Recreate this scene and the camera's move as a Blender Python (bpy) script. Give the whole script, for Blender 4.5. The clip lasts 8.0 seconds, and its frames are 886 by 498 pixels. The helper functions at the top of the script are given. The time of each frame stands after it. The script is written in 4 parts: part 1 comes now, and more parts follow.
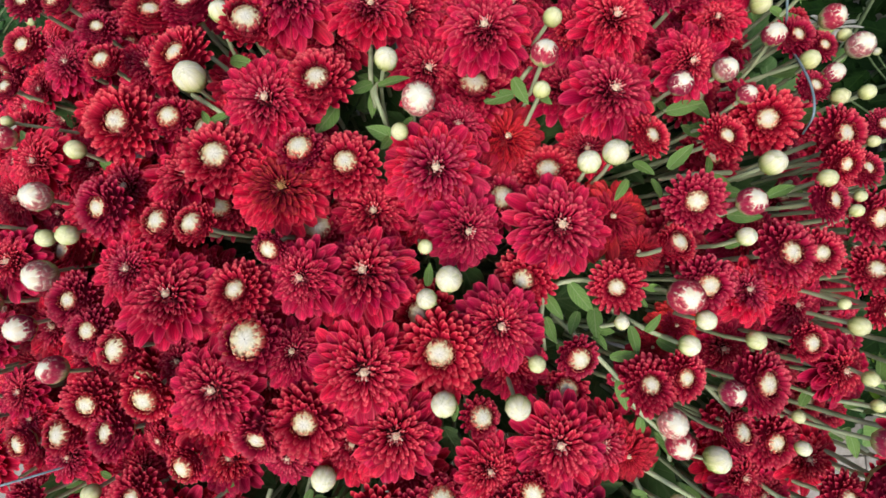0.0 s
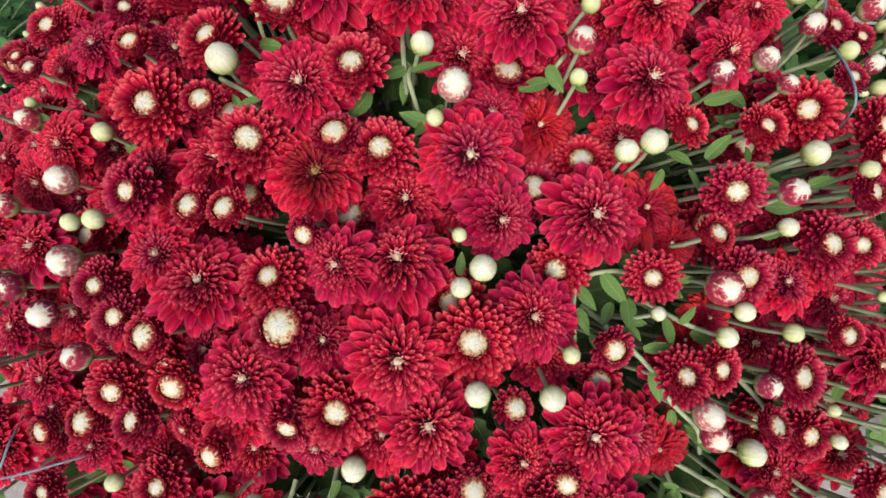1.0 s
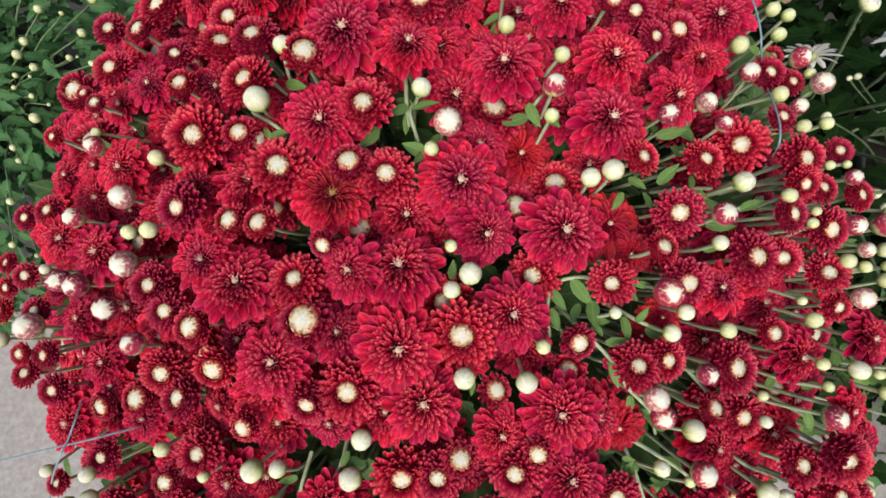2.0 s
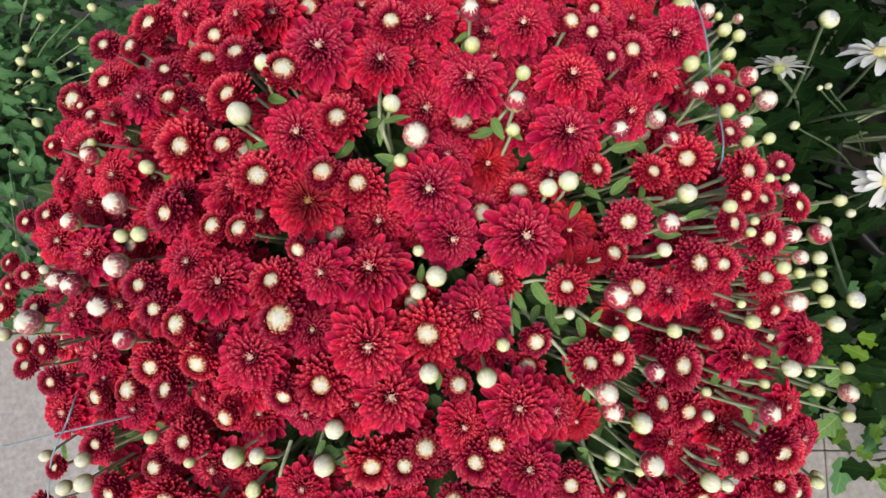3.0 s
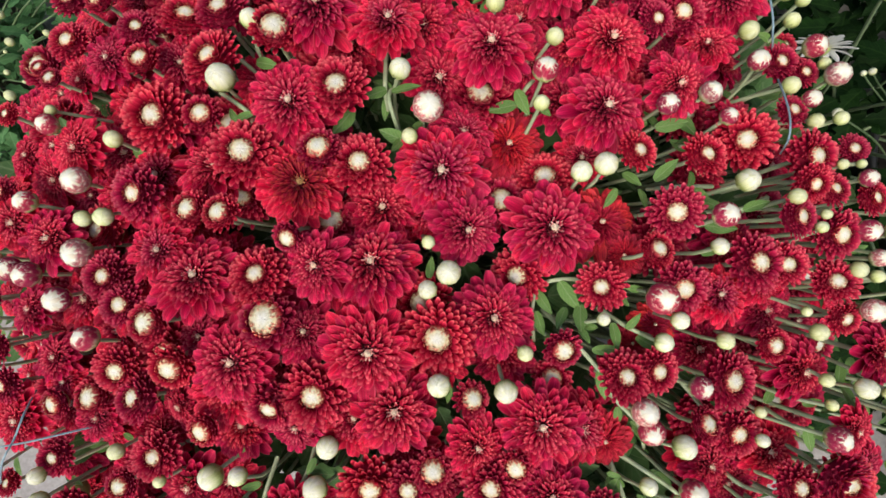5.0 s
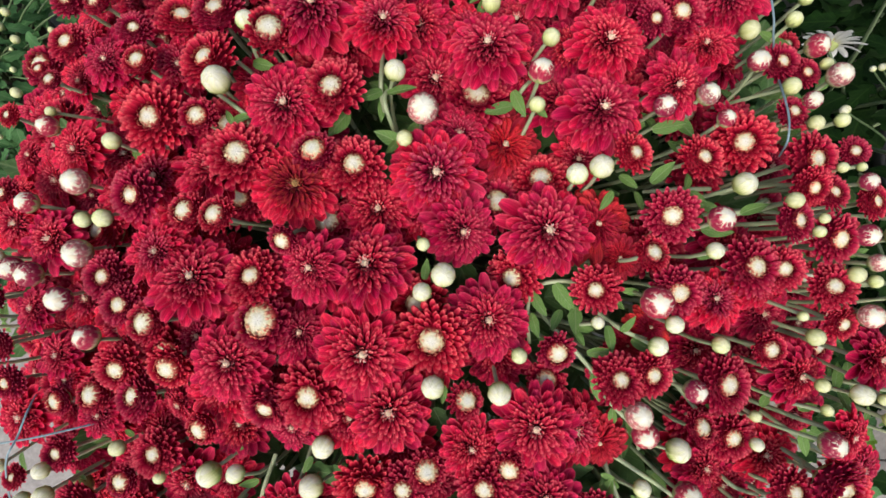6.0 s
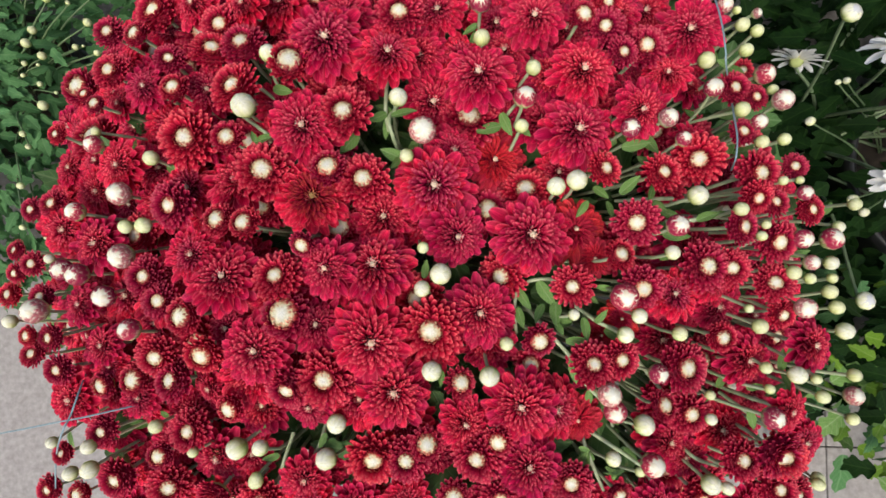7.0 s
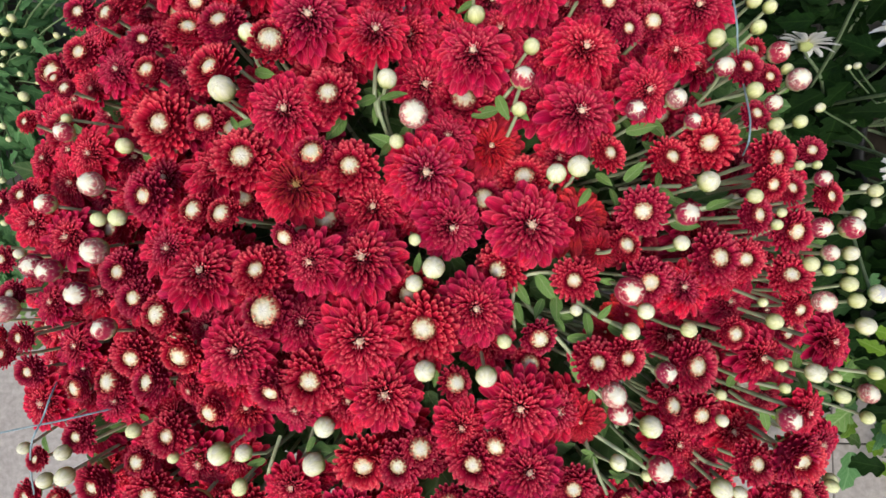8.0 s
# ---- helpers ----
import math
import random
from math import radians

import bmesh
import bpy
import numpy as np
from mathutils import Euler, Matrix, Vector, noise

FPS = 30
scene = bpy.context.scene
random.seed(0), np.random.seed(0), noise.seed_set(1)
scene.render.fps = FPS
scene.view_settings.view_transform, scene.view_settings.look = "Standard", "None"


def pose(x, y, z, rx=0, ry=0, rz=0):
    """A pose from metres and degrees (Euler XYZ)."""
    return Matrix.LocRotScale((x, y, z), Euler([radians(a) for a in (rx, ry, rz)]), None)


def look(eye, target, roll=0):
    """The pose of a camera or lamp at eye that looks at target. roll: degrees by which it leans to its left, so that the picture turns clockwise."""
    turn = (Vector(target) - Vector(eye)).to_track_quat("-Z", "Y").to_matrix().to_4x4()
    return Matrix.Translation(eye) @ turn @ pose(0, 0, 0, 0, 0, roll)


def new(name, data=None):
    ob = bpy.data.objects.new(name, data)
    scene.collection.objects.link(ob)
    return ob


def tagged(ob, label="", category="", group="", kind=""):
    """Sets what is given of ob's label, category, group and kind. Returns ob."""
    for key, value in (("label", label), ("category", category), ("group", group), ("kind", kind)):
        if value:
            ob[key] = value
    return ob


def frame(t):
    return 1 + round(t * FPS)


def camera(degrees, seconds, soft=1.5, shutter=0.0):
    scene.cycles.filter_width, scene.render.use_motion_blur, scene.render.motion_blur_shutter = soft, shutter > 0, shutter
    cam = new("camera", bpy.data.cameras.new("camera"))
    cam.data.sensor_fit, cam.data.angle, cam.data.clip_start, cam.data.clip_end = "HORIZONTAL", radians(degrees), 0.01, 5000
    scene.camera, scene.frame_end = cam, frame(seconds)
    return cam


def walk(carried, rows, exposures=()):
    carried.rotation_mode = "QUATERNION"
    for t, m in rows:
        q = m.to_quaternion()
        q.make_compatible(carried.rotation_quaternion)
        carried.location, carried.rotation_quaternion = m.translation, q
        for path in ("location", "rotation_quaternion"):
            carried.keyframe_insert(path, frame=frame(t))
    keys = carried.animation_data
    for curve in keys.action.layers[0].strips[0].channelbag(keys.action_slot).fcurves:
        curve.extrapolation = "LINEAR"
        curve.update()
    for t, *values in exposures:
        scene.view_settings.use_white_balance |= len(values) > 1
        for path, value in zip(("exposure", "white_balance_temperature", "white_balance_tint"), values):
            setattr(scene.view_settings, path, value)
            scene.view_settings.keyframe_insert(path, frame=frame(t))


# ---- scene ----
cam = camera(85.49, 8.0, soft=1.6)
# seconds, place, turn
ROWS = [
    (0.0, 0.0095, -0.0286, 0.6940, 5.13, -0.20, -1.74),
    (0.5, -0.0006, -0.0274, 0.6923, 5.03, -0.34, -1.50),
    (1.0, -0.0087, -0.0325, 0.6903, 4.89, -0.71, -1.13),
    (1.5, -0.0072, -0.0321, 0.7164, 4.80, -0.31, -0.74),
    (1.7, -0.0068, -0.0331, 0.7271, 5.18, -0.23, -0.62),
    (2.8, 0.0162, -0.0342, 0.7530, 5.42, 0.27, -0.34),
    (3.0, 0.0188, -0.0316, 0.7583, 5.04, 0.26, -0.15),
    (3.5, 0.0200, -0.0300, 0.7500, 5.00, 0.00, -0.00),
    (4.0, 0.0195, -0.0281, 0.7368, 4.29, 0.05, 0.39),
    (4.5, 0.0157, -0.0270, 0.7292, 4.04, 0.16, 0.69),
    (4.7, 0.0103, -0.0288, 0.7233, 4.23, -0.06, 0.74),
    (5.8, 0.0134, -0.0270, 0.7102, 3.79, 0.63, 1.14),
    (6.0, 0.0171, -0.0234, 0.7170, 3.30, 0.87, 1.12),
    (6.5, 0.0196, -0.0247, 0.7344, 3.19, 0.93, 1.04),
    (7.0, 0.0191, -0.0234, 0.7558, 3.17, 0.83, 0.93),
    (7.5, 0.0154, -0.0247, 0.7633, 3.18, 0.63, 0.77),
    (8.0, 0.0225, -0.0248, 0.7378, 2.71, 0.79, 0.62),
]
walk(cam, [(t, pose(x, y, z, rx, ry, rz)) for t, x, y, z, rx, ry, rz in ROWS])

# ---- light: bright overcast sky with a soft high sun ----
world = bpy.data.worlds.new("sky")
scene.world = world
world.use_nodes = True
wn, wl = world.node_tree.nodes, world.node_tree.links
sky = wn.new("ShaderNodeTexSky")
sky.sky_type = "NISHITA"
sky.sun_disc = False
sky.sun_elevation, sky.sun_rotation = radians(62), radians(200)
sky.dust_density = 4.0
wn["Background"].inputs["Strength"].default_value = 0.13
wl.new(sky.outputs[0], wn["Background"].inputs["Color"])
sun = new("sun", bpy.data.lights.new("sun", "SUN"))
sun.data.energy, sun.data.angle, sun.data.color = 1.5, radians(28), (1.0, 0.95, 0.88)
sun.matrix_world = look((0, 0, 3), (0.25, 0.55, 1.9))
scene.view_settings.exposure = 0.35


# ---- materials ----
def shader(name):
    m = bpy.data.materials.new(name)
    m.use_nodes = True
    n, l = m.node_tree.nodes, m.node_tree.links
    return m, n, l, n["Principled BSDF"], n["Material Output"]


def ramp(n, stops):
    r = n.new("ShaderNodeValToRGB")
    while len(r.color_ramp.elements) < len(stops):
        r.color_ramp.elements.new(0.5)
    for e, (p, c) in zip(r.color_ramp.elements, stops):
        e.position, e.color = p, (*c, 1)
    return r


def mix(n, l, kind, fac, a, b):
    x = n.new("ShaderNodeMix")
    x.data_type, x.blend_type = "RGBA", kind
    for sock, v in ((x.inputs[0], fac), (x.inputs[6], a), (x.inputs[7], b)):
        if hasattr(v, "is_linked"):
            l.new(v, sock)
        else:
            sock.default_value = v if isinstance(v, float) else (*v, 1)
    return x.outputs[2]


def petal_material(name, along, across, thin=0.30, spread=0.35, vein=0.35, rough=0.5, sheen=0.0, fringe=0.6):
    """Soft petal: colour along its length, with any painted shade, paler rim, fine lengthwise veins, a little light
    coming through.
    """
    m, n, l, b, out = shader(name)
    uv = n.new("ShaderNodeUVMap")
    sep = n.new("ShaderNodeSeparateXYZ")
    l.new(uv.outputs[0], sep.inputs[0])
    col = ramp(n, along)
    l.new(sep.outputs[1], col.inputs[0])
    # rim
    rim = n.new("ShaderNodeMath")
    rim.operation = "SUBTRACT"
    l.new(sep.outputs[0], rim.inputs[0])
    rim.inputs[1].default_value = 0.5
    ab = n.new("ShaderNodeMath")
    ab.operation = "ABSOLUTE"
    l.new(rim.outputs[0], ab.inputs[0])
    edge = n.new("ShaderNodeMapRange")
    edge.inputs[1].default_value, edge.inputs[2].default_value = 0.36, 0.5
    edge.inputs[3].default_value, edge.inputs[4].default_value = 0.0, fringe
    l.new(ab.outputs[0], edge.inputs[0])
    c = mix(n, l, "MIX", edge.outputs[0], col.outputs[0], across)
    # veins
    wave = n.new("ShaderNodeTexNoise")
    wave.inputs["Scale"].default_value = 1.0
    mp = n.new("ShaderNodeMapping")
    mp.inputs["Scale"].default_value = (22, 1.6, 1)
    l.new(uv.outputs[0], mp.inputs[0])
    l.new(mp.outputs[0], wave.inputs[0])
    vr = ramp(n, [(0.35, (1 - vein,) * 3), (0.65, (1 + vein,) * 3)])
    l.new(wave.outputs[0], vr.inputs[0])
    c = mix(n, l, "MULTIPLY", 1.0, c, vr.outputs[0])
    # each petal and each flower a little different
    geo = n.new("ShaderNodeNewGeometry")
    info = n.new("ShaderNodeObjectInfo")
    add = n.new("ShaderNodeMath")
    add.operation = "ADD"
    l.new(geo.outputs["Random Per Island"], add.inputs[0])
    l.new(info.outputs["Random"], add.inputs[1])
    val = n.new("ShaderNodeMapRange")
    val.inputs[2].default_value = 2.0
    val.inputs[3].default_value, val.inputs[4].default_value = 1 - spread, 1 + spread
    l.new(add.outputs[0], val.inputs[0])
    hue = n.new("ShaderNodeMapRange")
    hue.inputs[3].default_value, hue.inputs[4].default_value = 0.486, 0.4965
    l.new(info.outputs["Random"], hue.inputs[0])
    hsv = n.new("ShaderNodeHueSaturation")
    l.new(hue.outputs[0], hsv.inputs["Hue"])
    l.new(val.outputs[0], hsv.inputs["Value"])
    l.new(c, hsv.inputs["Color"])
    l.new(hsv.outputs[0], b.inputs["Base Color"])
    b.inputs["Roughness"].default_value = rough
    b.inputs["Sheen Weight"].default_value = sheen
    b.inputs["Specular IOR Level"].default_value = 0.13
    bump = n.new("ShaderNodeBump")
    bump.inputs["Strength"].default_value, bump.inputs["Distance"].default_value = 0.25, 0.0006
    l.new(wave.outputs[0], bump.inputs["Height"])
    l.new(bump.outputs[0], b.inputs["Normal"])
    tr = n.new("ShaderNodeBsdfTranslucent")
    l.new(hsv.outputs[0], tr.inputs[0])
    ms = n.new("ShaderNodeMixShader")
    ms.inputs[0].default_value = thin
    l.new(b.outputs[0], ms.inputs[1])
    l.new(tr.outputs[0], ms.inputs[2])
    l.new(ms.outputs[0], out.inputs[0])
    return m


def plain(name, lo, hi, scale=40.0, rough=0.6, bump_d=0.0008, thin=0.0, spread=0.15):
    m, n, l, b, out = shader(name)
    tc = n.new("ShaderNodeTexCoord")
    nz = n.new("ShaderNodeTexNoise")
    nz.inputs["Scale"].default_value, nz.inputs["Detail"].default_value = scale, 6
    l.new(tc.outputs["Object"], nz.inputs[0])
    r = ramp(n, [(0.3, lo), (0.7, hi)])
    l.new(nz.outputs[0], r.inputs[0])
    info = n.new("ShaderNodeObjectInfo")
    geo = n.new("ShaderNodeNewGeometry")
    add = n.new("ShaderNodeMath")
    add.operation = "ADD"
    l.new(geo.outputs["Random Per Island"], add.inputs[0])
    l.new(info.outputs["Random"], add.inputs[1])
    val = n.new("ShaderNodeMapRange")
    val.inputs[2].default_value = 2.0
    val.inputs[3].default_value, val.inputs[4].default_value = 1 - spread, 1 + spread
    l.new(add.outputs[0], val.inputs[0])
    hsv = n.new("ShaderNodeHueSaturation")
    l.new(val.outputs[0], hsv.inputs["Value"])
    l.new(r.outputs[0], hsv.inputs["Color"])
    l.new(hsv.outputs[0], b.inputs["Base Color"])
    b.inputs["Roughness"].default_value = rough
    bp = n.new("ShaderNodeBump")
    bp.inputs["Strength"].default_value, bp.inputs["Distance"].default_value = 0.4, bump_d
    l.new(nz.outputs[0], bp.inputs["Height"])
    l.new(bp.outputs[0], b.inputs["Normal"])
    if thin:
        tr = n.new("ShaderNodeBsdfTranslucent")
        l.new(hsv.outputs[0], tr.inputs[0])
        ms = n.new("ShaderNodeMixShader")
        ms.inputs[0].default_value = thin
        l.new(b.outputs[0], ms.inputs[1])
        l.new(tr.outputs[0], ms.inputs[2])
        l.new(ms.outputs[0], out.inputs[0])
    return m


def leaf_material(name, dark, light, rib, rough=0.5):
    """Leaf with a pale midrib, side veins and blotchy green."""
    m, n, l, b, out = shader(name)
    uv = n.new("ShaderNodeUVMap")
    sep = n.new("ShaderNodeSeparateXYZ")
    l.new(uv.outputs[0], sep.inputs[0])
    s = n.new("ShaderNodeMath")
    s.operation = "SUBTRACT"
    s.inputs[1].default_value = 0.5
    l.new(sep.outputs[0], s.inputs[0])
    a = n.new("ShaderNodeMath")
    a.operation = "ABSOLUTE"
    l.new(s.outputs[0], a.inputs[0])
    # side veins run forward from the rib
    k = n.new("ShaderNodeMath")
    k.operation = "MULTIPLY_ADD"
    k.inputs[1].default_value = -0.7
    l.new(a.outputs[0], k.inputs[0])
    l.new(sep.outputs[1], k.inputs[2])
    w = n.new("ShaderNodeMath")
    w.operation = "PINGPONG"
    w.inputs[1].default_value = 0.085
    l.new(k.outputs[0], w.inputs[0])
    v1 = n.new("ShaderNodeMapRange")
    v1.inputs[1].default_value, v1.inputs[2].default_value = 0.0, 0.018
    v1.inputs[3].default_value, v1.inputs[4].default_value = 0.45, 0.0
    l.new(w.outputs[0], v1.inputs[0])
    v2 = n.new("ShaderNodeMapRange")
    v2.inputs[1].default_value, v2.inputs[2].default_value = 0.0, 0.045
    v2.inputs[3].default_value, v2.inputs[4].default_value = 0.8, 0.0
    l.new(a.outputs[0], v2.inputs[0])
    mx = n.new("ShaderNodeMath")
    mx.operation = "MAXIMUM"
    l.new(v1.outputs[0], mx.inputs[0])
    l.new(v2.outputs[0], mx.inputs[1])
    tc = n.new("ShaderNodeTexCoord")
    nz = n.new("ShaderNodeTexNoise")
    nz.inputs["Scale"].default_value, nz.inputs["Detail"].default_value = 90, 5
    l.new(tc.outputs["Object"], nz.inputs[0])
    r = ramp(n, [(0.3, dark), (0.7, light)])
    l.new(nz.outputs[0], r.inputs[0])
    c = mix(n, l, "MIX", mx.outputs[0], r.outputs[0], rib)
    geo = n.new("ShaderNodeNewGeometry")
    info = n.new("ShaderNodeObjectInfo")
    add = n.new("ShaderNodeMath")
    add.operation = "ADD"
    l.new(geo.outputs["Random Per Island"], add.inputs[0])
    l.new(info.outputs["Random"], add.inputs[1])
    val = n.new("ShaderNodeMapRange")
    val.inputs[2].default_value = 2.0
    val.inputs[3].default_value, val.inputs[4].default_value = 0.6, 1.4
    l.new(add.outputs[0], val.inputs[0])
    hsv = n.new("ShaderNodeHueSaturation")
    l.new(val.outputs[0], hsv.inputs["Value"])
    l.new(c, hsv.inputs["Color"])
    l.new(hsv.outputs[0], b.inputs["Base Color"])
    b.inputs["Roughness"].default_value = rough
    b.inputs["Specular IOR Level"].default_value = 0.12
    bp = n.new("ShaderNodeBump")
    bp.inputs["Strength"].default_value, bp.inputs["Distance"].default_value = 0.5, 0.0006
    l.new(mx.outputs[0], bp.inputs["Height"])
    l.new(bp.outputs[0], b.inputs["Normal"])
    tr = n.new("ShaderNodeBsdfTranslucent")
    l.new(hsv.outputs[0], tr.inputs[0])
    ms = n.new("ShaderNodeMixShader")
    ms.inputs[0].default_value = 0.2
    l.new(b.outputs[0], ms.inputs[1])
    l.new(tr.outputs[0], ms.inputs[2])
    l.new(ms.outputs[0], out.inputs[0])
    return m


# near-black base is painted shade; pale rim partly painted light on the edges
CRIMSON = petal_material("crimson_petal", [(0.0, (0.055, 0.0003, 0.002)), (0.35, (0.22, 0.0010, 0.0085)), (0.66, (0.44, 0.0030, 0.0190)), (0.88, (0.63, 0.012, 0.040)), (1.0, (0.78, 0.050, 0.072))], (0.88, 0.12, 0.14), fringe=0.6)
# dark base puts the shade between quills into the colour; tips paler
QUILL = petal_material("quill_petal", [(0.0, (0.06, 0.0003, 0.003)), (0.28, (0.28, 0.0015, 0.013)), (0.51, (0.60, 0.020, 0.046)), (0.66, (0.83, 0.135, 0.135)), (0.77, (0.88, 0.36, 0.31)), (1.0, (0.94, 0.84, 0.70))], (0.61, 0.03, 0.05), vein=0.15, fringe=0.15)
FADED = petal_material("faded_petal", [(0.0, (0.28, 0.002, 0.008)), (0.45, (0.50, 0.009, 0.020)), (1.0, (0.70, 0.055, 0.042))], (0.78, 0.13, 0.09))
ORANGE = petal_material("withered_petal", [(0.0, (0.16, 0.004, 0.006)), (0.45, (0.40, 0.012, 0.014)), (0.69, (0.52, 0.10, 0.05)), (1.0, (0.64, 0.42, 0.18))], (0.5, 0.05, 0.03))
YOUNG = petal_material("young_petal", [(0.0, (0.48, 0.56, 0.15)), (0.30, (0.68, 0.68, 0.30)), (0.46, (0.74, 0.50, 0.34)), (0.58, (0.50, 0.06, 0.09)), (0.86, (0.44, 0.02, 0.05)), (0.96, (0.60, 0.20, 0.18)), (1.0, (0.80, 0.62, 0.48))], (0.64, 0.28, 0.22), vein=0.3, fringe=0.35)
BLUSH = petal_material("blushing_petal", [(0.0, (0.48, 0.56, 0.15)), (0.35, (0.72, 0.72, 0.35)), (0.55, (0.80, 0.72, 0.48)), (0.70, (0.60, 0.24, 0.21)), (0.86, (0.56, 0.18, 0.17)), (1.0, (0.86, 0.75, 0.60))], (0.74, 0.54, 0.40), vein=0.3, fringe=0.35)
RIM = petal_material("core_rim_petal", [(0.0, (0.16, 0.0015, 0.008)), (0.4, (0.34, 0.008, 0.018)), (0.68, (0.62, 0.15, 0.11)), (0.86, (0.82, 0.58, 0.36)), (1.0, (0.88, 0.80, 0.58))], (0.66, 0.24, 0.15), vein=0.2, fringe=0.15)
CREAM = petal_material("cream_petal", [(0.0, (0.62, 0.24, 0.18)), (0.10, (0.70, 0.50, 0.30)), (0.24, (0.76, 0.70, 0.38)), (0.45, (0.72, 0.71, 0.48)), (0.70, (0.77, 0.76, 0.60)), (1.0, (0.80, 0.80, 0.70))], (0.82, 0.78, 0.52), thin=0.12, spread=0.08, vein=0.06, sheen=0.0, fringe=0.15)
WHITE = petal_material("white_petal", [(0.0, (0.66, 0.66, 0.34)), (0.35, (0.72, 0.73, 0.66)), (1.0, (0.76, 0.77, 0.76))], (0.74, 0.75, 0.74), thin=0.2, spread=0.08, vein=0.08, sheen=0.0)
BUD_GREEN = petal_material("bud_green", [(0.0, (0.34, 0.45, 0.10)), (0.40, (0.58, 0.66, 0.23)), (0.75, (0.70, 0.75, 0.36)), (1.0, (0.78, 0.81, 0.52))], (0.56, 0.64, 0.24), thin=0.12, spread=0.15, vein=0.06, fringe=0.4)
BUD_PALE = petal_material("bud_pale", [(0.0, (0.34, 0.47, 0.10)), (0.34, (0.46, 0.58, 0.16)), (0.54, (0.74, 0.80, 0.38)), (0.74, (0.88, 0.89, 0.58)), (1.0, (0.92, 0.92, 0.76))], (0.66, 0.72, 0.34), thin=0.25, spread=0.12, vein=0.10, fringe=0.35)
WHITE_TIP = petal_material("white_tip", [(0.0, (0.70, 0.50, 0.36)), (0.3, (0.80, 0.74, 0.52)), (0.7, (0.87, 0.85, 0.66)), (1.0, (0.90, 0.89, 0.76))], (0.82, 0.76, 0.56), thin=0.12, spread=0.06, vein=0.06, sheen=0.0, fringe=0.3)
SEPAL = plain("sepal", (0.34, 0.43, 0.12), (0.56, 0.61, 0.25), 300, 0.6, thin=0.15)
DISC = plain("disc", (0.66, 0.44, 0.28), (0.86, 0.82, 0.60), 900, 0.7, 0.0012)
DISC_OLD = plain("withered_disc", (0.35, 0.10, 0.02), (0.50, 0.42, 0.16), 500, 0.8, 0.0015)
DISC_YELLOW = plain("yellow_disc", (0.72, 0.60, 0.16), (0.86, 0.80, 0.45), 600, 0.7, 0.0012)
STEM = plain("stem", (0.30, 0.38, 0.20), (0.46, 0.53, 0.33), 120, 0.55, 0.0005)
# darkened copy of STEM for the white plant, shade put into its colour
STEM_SHADED = plain("shaded_stem", (0.13, 0.19, 0.09), (0.22, 0.29, 0.15), 120, 0.6, 0.0005)
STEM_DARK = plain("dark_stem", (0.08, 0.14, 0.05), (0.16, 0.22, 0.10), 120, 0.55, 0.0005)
LEAF = leaf_material("leaf", (0.048, 0.112, 0.034), (0.095, 0.185, 0.058), (0.15, 0.23, 0.10))
LEAF_SMALL = leaf_material("young_leaf", (0.100, 0.21, 0.050), (0.19, 0.33, 0.090), (0.30, 0.41, 0.19))
LEAF_MID = leaf_material("pale_leaf", (0.050, 0.135, 0.046), (0.090, 0.205, 0.072), (0.14, 0.25, 0.11), 0.6)
# leaf green taken near black: the shade in the foliage is in this colour
LEAF_SHADED = leaf_material("shaded_leaf", (0.004, 0.016, 0.003), (0.011, 0.040, 0.005), (0.024, 0.060, 0.011), 0.7)
LEAF_LIME = leaf_material("lime_leaf", (0.09, 0.19, 0.015), (0.16, 0.29, 0.03), (0.22, 0.34, 0.08))
POT = plain("black_plastic", (0.012, 0.012, 0.013), (0.03, 0.03, 0.03), 30, 0.45)
SOIL = plain("soil", (0.02, 0.014, 0.01), (0.06, 0.045, 0.03), 60, 0.95, 0.004)
TWINE = plain("twine", (0.14, 0.22, 0.24), (0.26, 0.37, 0.41), 400, 0.45, 0.0004)
CONCRETE = plain("concrete", (0.25, 0.23, 0.21), (0.36, 0.336, 0.312), 130, 0.85, 0.0018, spread=0.06)
JOINT = plain("joint_sand", (0.20, 0.185, 0.17), (0.30, 0.28, 0.26), 60, 0.95, 0.003)


# ---- mesh tools ----
class Soup:
    """Verts, faces and uvs gathered for one mesh."""

    def __init__(self):
        self.v, self.f, self.uv = [], [], []

    def grid(self, rows, uvs):
        """rows: equal lists of points; uvs alike."""
        o, w = len(self.v), len(rows[0])
        for r in rows:
            self.v.extend(r)
        flat = [q for r in uvs for q in r]
        for i in range(len(rows) - 1):
            for j in range(w - 1):
                a, b, c, d = i * w + j, i * w + j + 1, (i + 1) * w + j + 1, (i + 1) * w + j
                self.f.append((o + a, o + b, o + c, o + d))
                self.uv.extend((flat[a], flat[b], flat[c], flat[d]))
        return self

    def mesh(self, name, *mats):
        m = bpy.data.meshes.new(name)
        m.from_pydata([tuple(p) for p in self.v], [], self.f)
        lay = m.uv_layers.new(name="UVMap")
        lay.data.foreach_set("uv", np.array(self.uv, dtype=np.float32).ravel())
        m.polygons.foreach_set("use_smooth", [True] * len(self.f))
        for mat in mats:
            m.materials.append(mat)
        m.update()
        return m


def part(name, mesh, parent, label="", m=None):
    ob = new(name, mesh)
    ob.parent = parent
    if m is not None:
        ob.matrix_basis = m
    if label:
        ob["label"] = label
    return ob


def thing(name, m=None):
    ob = new(name)
    ob.empty_display_size = 0.05
    if m is not None:
        ob.matrix_basis = m
    return ob


